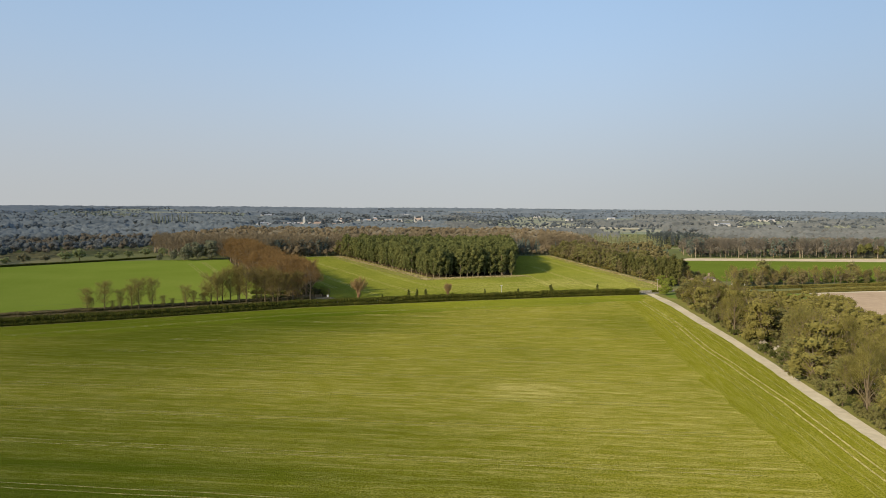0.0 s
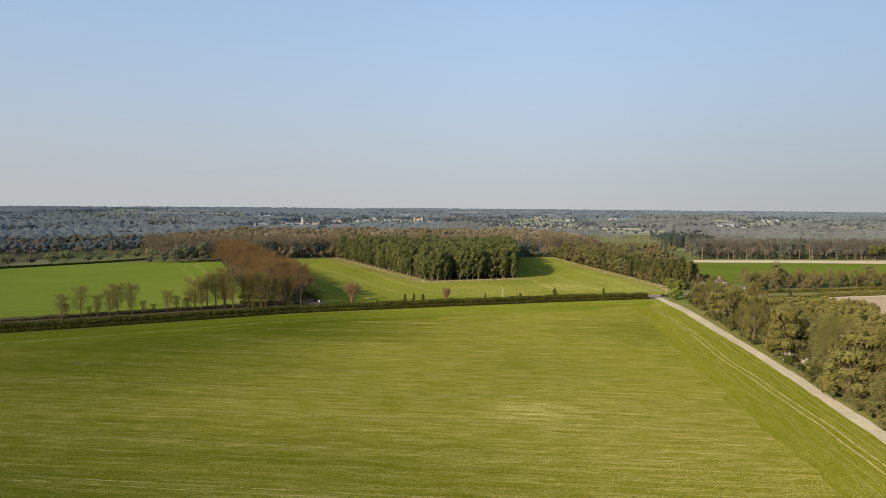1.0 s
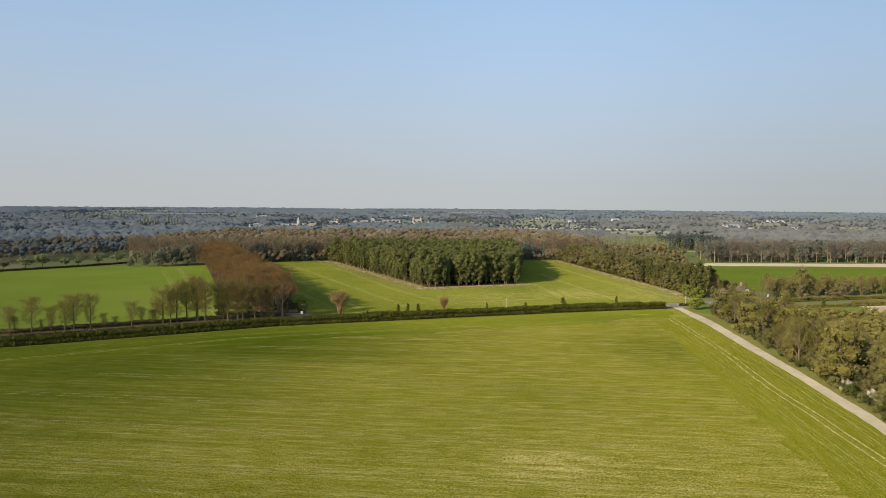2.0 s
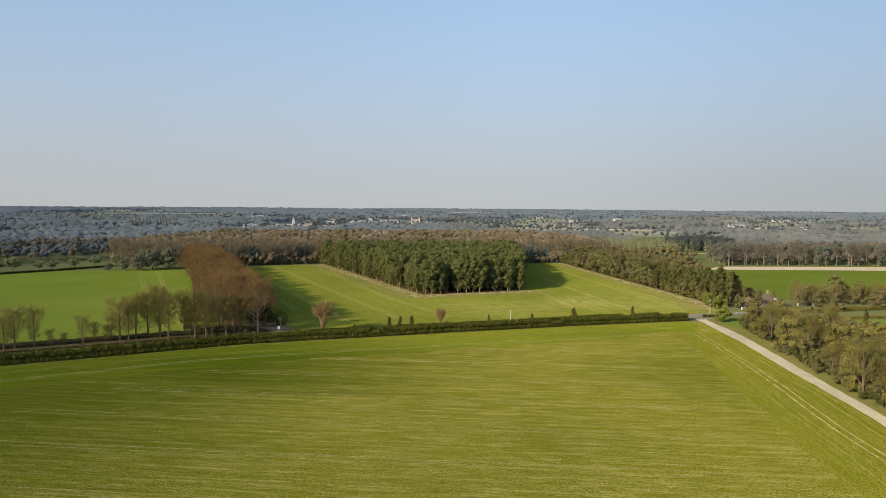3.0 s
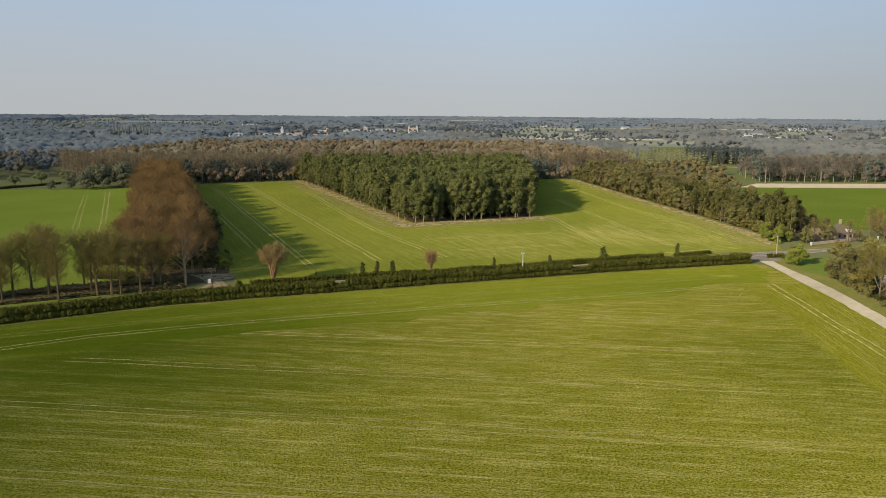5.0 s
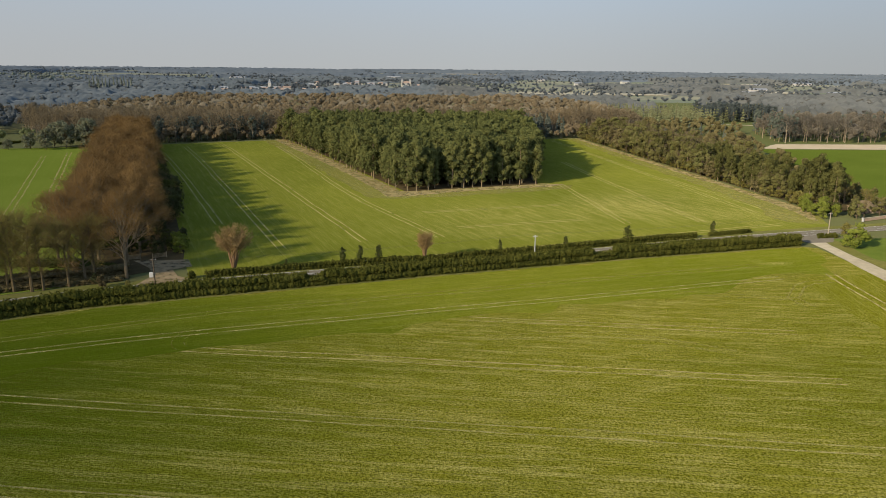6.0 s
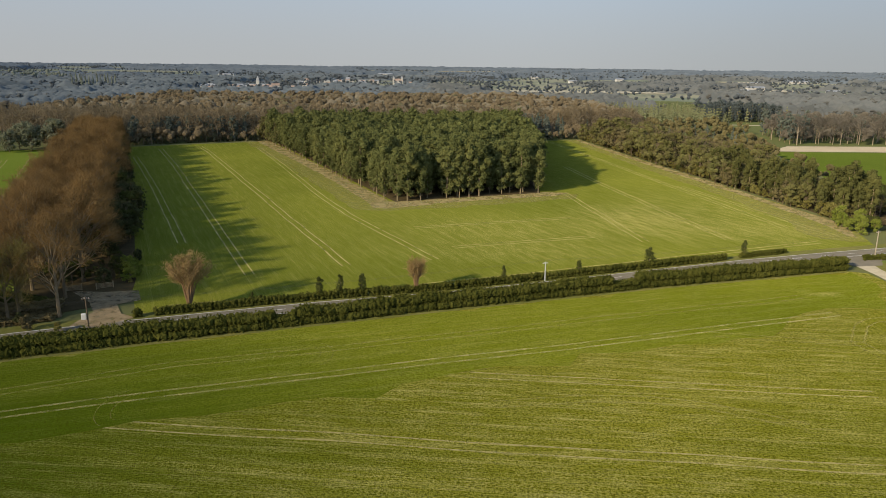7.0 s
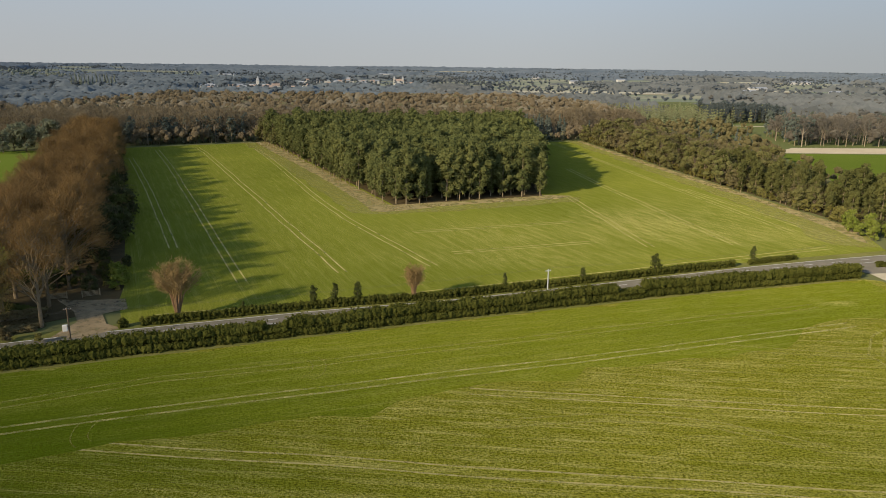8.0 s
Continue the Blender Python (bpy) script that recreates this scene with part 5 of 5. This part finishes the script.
round_trees("conifers", [(x + R.uniform(-3, 3), y + R.uniform(-1, 8)) for x, y in east_edge_line[26:] if noise.noise((x * 0.02, 3, 1)) > -0.1], 9, 16, m_belt_pine, "dark green pines along the foot of the bare wood", 6, 53, 16, 1.2)
mid = scatter([(166, 505), (200, 640), (222, 700), (240, 770), (246, 830), (165, 842), (160, 720), (156, 600)], 9, 3, lambda x, y: noise.noise((x * 0.02, y * 0.02, 6)) > -0.25)
q = [R.random() for _ in mid]
baked("woodland", crowns, [p for p, v in zip(mid, q) if v < 0.6], 0.4, 0.68, m_bark, m_belt_brown, "budding scrub behind the shelter belt", "woodland")
baked("woodland", low_pine, [p for p, v in zip(mid, q) if v >= 0.93], 0.35, 0.6, m_pine_bark, m_spruce, "conifers behind the shelter belt", "conifers")
young = scatter([(148, 846), (250, 835), (262, 862), (345, 905), (340, 985), (225, 1010), (150, 1000)], 8.5, 2.5)
baked("plantation", [spruce_tris(360 + k, 19, 5, 5, 1.3) for k in range(3)], young, 0.5, 0.78, m_bark, m_young, "young light green conifer plantation", "plantation")
baked("woodland", [pine_tris(376 + k, 14, 16, 1.0) for k in range(3)], scatter([(262, 880), (330, 880), (330, 950), (270, 950)], 8, 3), 0.6, 0.95, m_pine_bark, m_blue_conifer, "clump of dark conifers, tinted blue-green as haze", "conifers")


WEST = [(-292, 722), (-342, 850), (-334, 1155), (-200, 1160), (-220, 1330), (-1300, 1330), (-1150, 700), (-560, 420), (-440, 440), (-370, 560), (-296, 650)]
RIGHT = [(430, 792), (900, 770), (1300, 900), (1250, 1330), (190, 1330), (-200, 1330), (-200, 1160), (120, 1160), (190, 1000), (340, 965)]


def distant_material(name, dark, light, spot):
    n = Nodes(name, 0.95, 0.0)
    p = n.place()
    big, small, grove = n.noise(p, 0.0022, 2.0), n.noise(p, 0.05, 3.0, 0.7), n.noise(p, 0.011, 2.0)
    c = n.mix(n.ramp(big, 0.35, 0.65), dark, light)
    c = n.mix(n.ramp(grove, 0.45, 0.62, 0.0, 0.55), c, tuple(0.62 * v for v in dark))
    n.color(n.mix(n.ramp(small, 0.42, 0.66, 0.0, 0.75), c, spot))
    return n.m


# far canopies carry haze in their colours, bluer farther off
m_middle = distant_material("hazed_wood_canopy", (0.098, 0.122, 0.140), (0.132, 0.153, 0.166), (0.150, 0.168, 0.178))
m_middle_east = distant_material("hazed_east_canopy", (0.098, 0.110, 0.113), (0.136, 0.143, 0.140), (0.152, 0.157, 0.150))
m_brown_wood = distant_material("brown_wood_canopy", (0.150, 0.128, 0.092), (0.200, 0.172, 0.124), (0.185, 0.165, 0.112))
m_distant = distant_material("hazed_distant_canopy", (0.096, 0.122, 0.152), (0.124, 0.148, 0.174), (0.140, 0.162, 0.184))


# open places in the far woods: middle and half widths
CLEARINGS = [(276, 1390, 190, 200), (650, 1440, 180, 220), (815, 1990, 120, 200), (-600, 1400, 70, 130), (1800, 3050, 260, 350), (-300, 1490, 130, 110), (-170, 1820, 150, 130), (-62, 1780, 70, 110), (-130, 2420, 160, 220), (760, 1850, 130, 150), (900, 1950, 120, 150), (-560, 2250, 140, 190), (300, 2240, 100, 180), (500, 2090, 120, 160), (-900, 2500, 260, 260), (1100, 2600, 240, 260), (60, 3000, 300, 350), (-1300, 3200, 300, 330), (700, 3500, 300, 350)]


def wooded(x, y):
    """How high the far woods stand at a place; 0 in the open."""
    if y < 1330 and abs(x) < 1300:
        if inside(x, y, WOOD):
            return 13.0 if y > 752 else 0.0
        if not (inside(x, y, WEST) or inside(x, y, RIGHT)):
            return 0.0
        if any(((x - a) / c) ** 2 + ((y - b) / d) ** 2 < 1 for a, b, c, d in CLEARINGS[:2]):
            return 0.0
        return 13.0 * min(max((noise.noise((x * 0.005, y * 0.004, 5)) + 0.42) * 9, 0), 1)
    if any(((x - a) / c) ** 2 + ((y - b) / d) ** 2 < 1 for a, b, c, d in CLEARINGS):
        return 0.0
    w = noise.noise((x * 0.0030, y * 0.0019, 3)) + 0.5 * noise.noise((x * 0.010, y * 0.006, 8)) + 0.20
    return 12.0 * min(max(w * 6, 0), 1)


def distant_woods():
    """Woods past telling apart, as one bumpy canopy out to the hills."""
    cols, rows = 600, 210
    ang = np.radians(np.linspace(-44, 44, cols))
    rad = 735 * (4650 / 735) ** np.linspace(0, 1, rows)
    verts = np.empty((rows, cols, 3))
    g = np.random.default_rng(5)
    for i, r in enumerate(rad):
        for j, a in enumerate(ang):
            x, y = r * math.sin(a), r * math.cos(a)
            h = wooded(x, y) if r > 980 or inside(x, y, WOOD) else 0
            if h:
                h *= 0.60 + 0.2 * noise.noise((x * 0.02, y * 0.012, 4)) + 0.6 * abs(noise.noise((x * 0.075, y * 0.06, 2))) + 0.4 * abs(noise.noise((x * 0.2, y * 0.15, 5))) + 0.18 * g.random()
            verts[i, j] = (x, y, rise(x, y) + h * min(i / 3, 1) - 0.3)
    k = np.arange(rows * cols).reshape(rows, cols)
    quads = np.stack([k[:-1, :-1], k[:-1, 1:], k[1:, 1:], k[1:, :-1]], -1).reshape(-1, 4)
    return verts.reshape(-1, 3).tolist(), quads.tolist()


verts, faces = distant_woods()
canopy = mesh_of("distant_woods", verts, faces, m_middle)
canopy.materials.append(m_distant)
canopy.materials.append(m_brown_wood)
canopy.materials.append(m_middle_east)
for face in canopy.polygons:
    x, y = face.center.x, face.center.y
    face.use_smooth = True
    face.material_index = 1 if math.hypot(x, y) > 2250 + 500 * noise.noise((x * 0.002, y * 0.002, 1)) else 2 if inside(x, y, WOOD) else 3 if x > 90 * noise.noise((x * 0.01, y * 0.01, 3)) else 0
tagged(part("distant_woods", canopy), "wooded country out to the horizon, tinted blue-grey as haze", "distant woods", kind="stuff")
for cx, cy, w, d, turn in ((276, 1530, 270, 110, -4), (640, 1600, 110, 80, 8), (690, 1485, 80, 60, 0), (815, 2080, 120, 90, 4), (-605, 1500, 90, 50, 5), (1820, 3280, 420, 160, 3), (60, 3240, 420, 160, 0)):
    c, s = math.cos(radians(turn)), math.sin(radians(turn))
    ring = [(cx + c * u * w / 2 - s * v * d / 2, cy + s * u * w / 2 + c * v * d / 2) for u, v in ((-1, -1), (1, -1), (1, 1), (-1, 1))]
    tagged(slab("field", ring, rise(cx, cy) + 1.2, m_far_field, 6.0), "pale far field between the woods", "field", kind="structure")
over = scatter(WOOD, 12, 4.5, lambda x, y: y >= 750)
q = [R.random() for _ in over]
round_trees("woodland", [p for p, v in zip(over, q) if v < 0.82], 13, 18.5, m_wood_brown, "wide brown leafless woodland", 6, 41, 13, 0.9)
round_trees("woodland", [p for p, v in zip(over, q) if v >= 0.82], 12, 17, m_wood_olive, "budding olive woodland", 6, 42, 13, 0.9)
near_west = scatter(WEST, 12.0, 4.5, lambda x, y: wooded(x, y) > 4 and math.hypot(x, y) <= 1000)
grove = [noise.noise((x * 0.011, y * 0.009, 7)) + R.uniform(-0.12, 0.12) for x, y in near_west]
round_trees("woodland", [p for p, v in zip(near_west, grove) if v < 0.05], 11, 15.5, m_far_w, "bare woods beyond the lush field in hazed grey", 5, 47, 7, 0.8)
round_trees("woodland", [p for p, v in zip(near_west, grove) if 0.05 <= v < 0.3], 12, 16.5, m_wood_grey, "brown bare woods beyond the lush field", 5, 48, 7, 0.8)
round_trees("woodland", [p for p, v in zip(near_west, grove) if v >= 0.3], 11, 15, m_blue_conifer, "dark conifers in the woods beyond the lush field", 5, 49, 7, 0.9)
round_trees("woodland", scatter(WEST, 14, 6, lambda x, y: wooded(x, y) > 4 and math.hypot(x, y) > 1000), 12, 14.5, m_far_w, "woods beyond the lush field in hazed grey-blue", 4, 43, 2, 0.7)
round_trees("woodland", scatter(RIGHT, 14, 6, lambda x, y: wooded(x, y) > 4), 12, 14.5, m_far_a, "woods beyond the stubble in hazed grey-brown", 4, 44, 2, 0.7)


def middle_spots():
    g = np.random.default_rng(31)
    out = []
    while len(out) < 7500:
        r = math.sqrt(g.uniform(1200**2, 2600**2))
        a = radians(g.uniform(-42, 42))
        x, y = r * math.sin(a), r * math.cos(a)
        if (y > 1330 or abs(x) > 1300) and wooded(x, y) > 3:
            out.append((x, y))
    return out


round_trees("distant_trees", middle_spots(), 10, 14.5, m_mid_trees, "haze-tinted trees of the far country", 2, 45, 0, 0.85)
willows = [(x, y) for x, y in ((-852 + R.gauss(0, 70), 1875 + R.gauss(0, 50)) for _ in range(45))] + [(-1050 + R.gauss(0, 60), 2080 + R.gauss(0, 50)) for _ in range(30)] + [(700 + R.gauss(0, 25), 1250 + R.gauss(0, 15)) for _ in range(10)]
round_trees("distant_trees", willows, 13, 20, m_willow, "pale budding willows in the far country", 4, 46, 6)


def poplar_tris(seed, height=24.0):
    """A narrow upright poplar."""
    g = np.random.default_rng(seed)
    z = np.linspace(0.2, 0.96, 9) * height
    c = np.stack([g.normal(size=9) * 0.5, g.normal(size=9) * 0.5, z], 1)
    w = np.interp(z / height, [0, 0.4, 1], [1.5, 2.0, 0.7])
    return tube_tris((0, 0, 0), (0, 0, height * 0.6), 0.4, 0.2, 5), clumps(g, c, np.stack([w, w, w * 0 + 2.4], 1), 8, 1.4, 0.4, 1.0, 0.9)


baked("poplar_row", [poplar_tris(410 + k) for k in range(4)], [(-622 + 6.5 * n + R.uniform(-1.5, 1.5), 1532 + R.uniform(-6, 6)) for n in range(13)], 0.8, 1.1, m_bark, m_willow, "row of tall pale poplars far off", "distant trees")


def hedgerow_spots():
    """Tree lines scattered over the far country."""
    g = np.random.default_rng(21)
    out = []
    for _ in range(260):
        d = math.exp(g.uniform(math.log(1150), math.log(3600)))
        a = radians(g.uniform(-42, 42))
        x, y = d * math.sin(a), d * math.cos(a)
        way, count = g.uniform(-0.5, 0.5) + (1.57 if g.random() < 0.2 else 0), int(g.uniform(6, 26))
        for k in range(count):
            px, py = x + k * 9 * math.cos(way) + g.normal() * 2, y + k * 9 * math.sin(way) + g.normal() * 2
            if math.hypot(px, py) > 1200 and wooded(px, py) < 10:
                out.append((px, py))
    return out


round_trees("hedgerow_trees", hedgerow_spots(), 8, 15, m_mid_trees, "haze-tinted hedgerow trees over the far country", 2, 47, 0, 0.85)


# ---- buildings ----
def house(name, x, y, w, d, h, roof_h, turn, m_wall, m_roof, label, hip=0.0, chimney=False, windows=0):
    z = rise(x, y)
    t = tagged(new(name), label, "house")
    t.matrix_basis = pose(x, y, z, 0, 0, turn)
    part("wall", box(bmesh.new(), (w, d, h), (0, 0, h / 2)), m_wall, t)
    e = 0.4
    hw, hd = w / 2 + e, d / 2 + e
    ridge = hw - hip
    v = [(-hw, -hd, h), (hw, -hd, h), (hw, hd, h), (-hw, hd, h), (-ridge, 0, h + roof_h), (ridge, 0, h + roof_h)]
    f = [(0, 1, 5, 4), (2, 3, 4, 5), (1, 2, 5), (3, 0, 4), (3, 2, 1, 0)]
    part("roof", mesh_of("roof", v, f, m_roof), parent=t)
    if chimney:
        part("chimney", box(bmesh.new(), (0.9, 0.7, 2.2), (0.4, 0, h + roof_h + 0.4)), m_brick, t)
    for n in range(windows):
        part("window", box(bmesh.new(), (1.0, 0.12, 1.1), (-w / 2 + (n + 0.5) * w / windows, -d / 2 - 0.02, h * 0.55)), m_glass, t)
    return t


lodge = house("lodge", 165.3, 446.5, 8, 7, 2.3, 3.6, 14, m_brick, m_tile, "small brick lodge with steep hipped tile roof", 4.2, True, 3)
part("dormer", box(bmesh.new(), (2.2, 1.6, 2.6), (1.9, -2.6, 2.9), 0, 0.05), m_white, lodge, "white rendered gable over the porch")
part("dormer_roof", mesh_of("dormer_roof", [(0.6, -3.6, 4.1), (3.2, -3.6, 4.1), (3.2, -0.6, 4.1), (0.6, -0.6, 4.1), (1.9, -3.6, 5.3), (1.9, -0.6, 5.3)], [(0, 1, 4), (1, 2, 5, 4), (2, 3, 5), (3, 0, 4, 5), (3, 2, 1, 0)], m_tile), parent=lodge)
part("porch", box(bmesh.new(), (3.0, 1.6, 0.18), (4.6, -3.4, 2.3), 0, 0.04), m_tile, lodge, "dark porch roof")
for k in (3.3, 5.9):
    part("porch_post", box(bmesh.new(), (0.18, 0.18, 2.2), (k, -4.0, 1.1)), m_white, lodge)
house("outbuilding", 155.5, 445.5, 8, 6, 1.7, 2.5, 14, m_brick, m_thatch, "low outbuilding with mossy brown hipped roof", 3.0)

town = []
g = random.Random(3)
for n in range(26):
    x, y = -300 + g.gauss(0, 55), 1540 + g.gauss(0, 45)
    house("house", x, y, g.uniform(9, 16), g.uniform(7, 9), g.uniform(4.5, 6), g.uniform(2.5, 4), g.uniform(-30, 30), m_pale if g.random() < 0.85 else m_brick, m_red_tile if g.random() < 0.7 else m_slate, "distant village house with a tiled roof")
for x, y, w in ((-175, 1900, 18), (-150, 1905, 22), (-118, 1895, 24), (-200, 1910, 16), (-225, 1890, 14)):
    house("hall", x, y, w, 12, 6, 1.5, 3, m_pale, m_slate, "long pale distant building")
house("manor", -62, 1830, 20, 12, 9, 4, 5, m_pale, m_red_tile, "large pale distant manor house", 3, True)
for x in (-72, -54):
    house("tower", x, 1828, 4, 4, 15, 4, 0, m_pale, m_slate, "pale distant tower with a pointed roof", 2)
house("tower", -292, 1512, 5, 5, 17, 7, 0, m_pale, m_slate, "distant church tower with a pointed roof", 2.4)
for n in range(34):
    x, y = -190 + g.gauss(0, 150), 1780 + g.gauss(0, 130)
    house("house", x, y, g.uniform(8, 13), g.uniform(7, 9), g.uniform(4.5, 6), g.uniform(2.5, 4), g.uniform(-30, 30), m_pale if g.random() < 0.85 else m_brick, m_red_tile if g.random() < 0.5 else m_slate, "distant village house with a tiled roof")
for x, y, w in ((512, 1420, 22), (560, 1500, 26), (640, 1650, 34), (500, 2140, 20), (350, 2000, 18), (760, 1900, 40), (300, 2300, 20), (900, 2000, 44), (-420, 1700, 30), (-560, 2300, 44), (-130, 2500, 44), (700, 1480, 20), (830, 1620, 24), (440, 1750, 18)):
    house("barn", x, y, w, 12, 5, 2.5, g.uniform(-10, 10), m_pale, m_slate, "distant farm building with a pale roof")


# ---- roadside things ----
def utility_pole(x, y, height, turn, label, material):
    t = tagged(new("utility_pole"), label, "utility pole")
    t.matrix_basis = pose(x, y, 0.05, 0, 0, turn)
    part("pole", rod(bmesh.new(), (0, 0, 0), (0, 0, height), 0.16, 0.11, 8), material, t)
    part("crossarm", box(bmesh.new(), (1.3, 0.1, 0.12), (0, 0.1, height - 0.35)), material, t)
    for k in (-0.55, -0.2, 0.2, 0.55):
        part("insulator", rod(bmesh.new(), (k, 0.1, height - 0.3), (k, 0.1, height - 0.1), 0.05, 0.03, 6), m_metal, t)
    return t


west_pole = utility_pole(-55.5, 348.6, 8.0, 20, "dark timber utility pole carrying a white transformer", m_pole_dark)
part("transformer", box(bmesh.new(), (0.8, 0.6, 1.1), (-0.6, 0, 4.4), 0, 0.06), m_white, west_pole, "white metal transformer can")
utility_pole(30.8, 376.6, 7.0, 16, "pale slender utility pole by the road", m_metal)
utility_pole(121.5, 405.0, 7.6, 16, "timber utility pole at the lane end", m_pole)
for side in (-0.5, 0.0, 0.5):
    wire = bmesh.new()
    line = [(-172, 288), (-55.5, 348.6), (30.8, 376.6), (121.5, 405)]
    for (x1, y1), (x2, y2) in zip(line, line[1:]):
        prev = None
        for n in range(13):
            f = n / 12
            p = (x1 + (x2 - x1) * f, y1 + (y2 - y1) * f + side, 7.4 - 3.2 * f * (1 - f))
            if prev:
                rod(wire, prev, p, 0.006, 0.006, 4)
            prev = p
    tagged(part("overhead_wire", wire, m_wire), "thin dark overhead wire between the poles", "wire", "overhead wires")


def gate(x, y, turn):
    t = tagged(new("field_gate"), "weathered timber five-bar gate", "gate")
    t.matrix_basis = pose(x, y, 0.1, 0, 0, turn)
    for s in (-1.7, 1.7):
        part("gate_post", box(bmesh.new(), (0.2, 0.2, 1.5), (s, 0, 0.75), 0, 0.02), m_fence, t)
    for k in range(5):
        part("rail", box(bmesh.new(), (3.3, 0.06, 0.1), (0, 0, 0.25 + 0.24 * k)), m_fence, t)
    return t


gate(-72, 377, 20)
gate(-66, 379, 30)
garden_wall = tagged(new("garden_wall"), "low pale rendered wall before the lodge", "garden wall")
garden_wall.matrix_basis = pose(157.5, 434.2, 0.1, 0, 0, 25.6)
part("wall", box(bmesh.new(), (25, 0.35, 0.95), (0, 0, 0.475), 0, 0.03), m_brick, garden_wall)
part("coping", box(bmesh.new(), (25.2, 0.5, 0.12), (0, 0, 1.01), 0, 0.03), m_lane, garden_wall, "sandy stone coping")
for x, y in ((145.4, 428.3), (171, 440.5), (178.7, 442), (187, 443.5)):
    t = tagged(new("gate_pier"), "pale stone gate pier beside the lodge road", "gate pier", "lodge gate piers")
    t.matrix_basis = pose(x, y, 0.1, 0, 0, 15)
    part("shaft", box(bmesh.new(), (0.55, 0.55, 1.1), (0, 0, 0.55), 0, 0.04), m_pale, t)
    part("cap", box(bmesh.new(), (0.7, 0.7, 0.16), (0, 0, 1.18), 0, 0.05), m_pale, t)
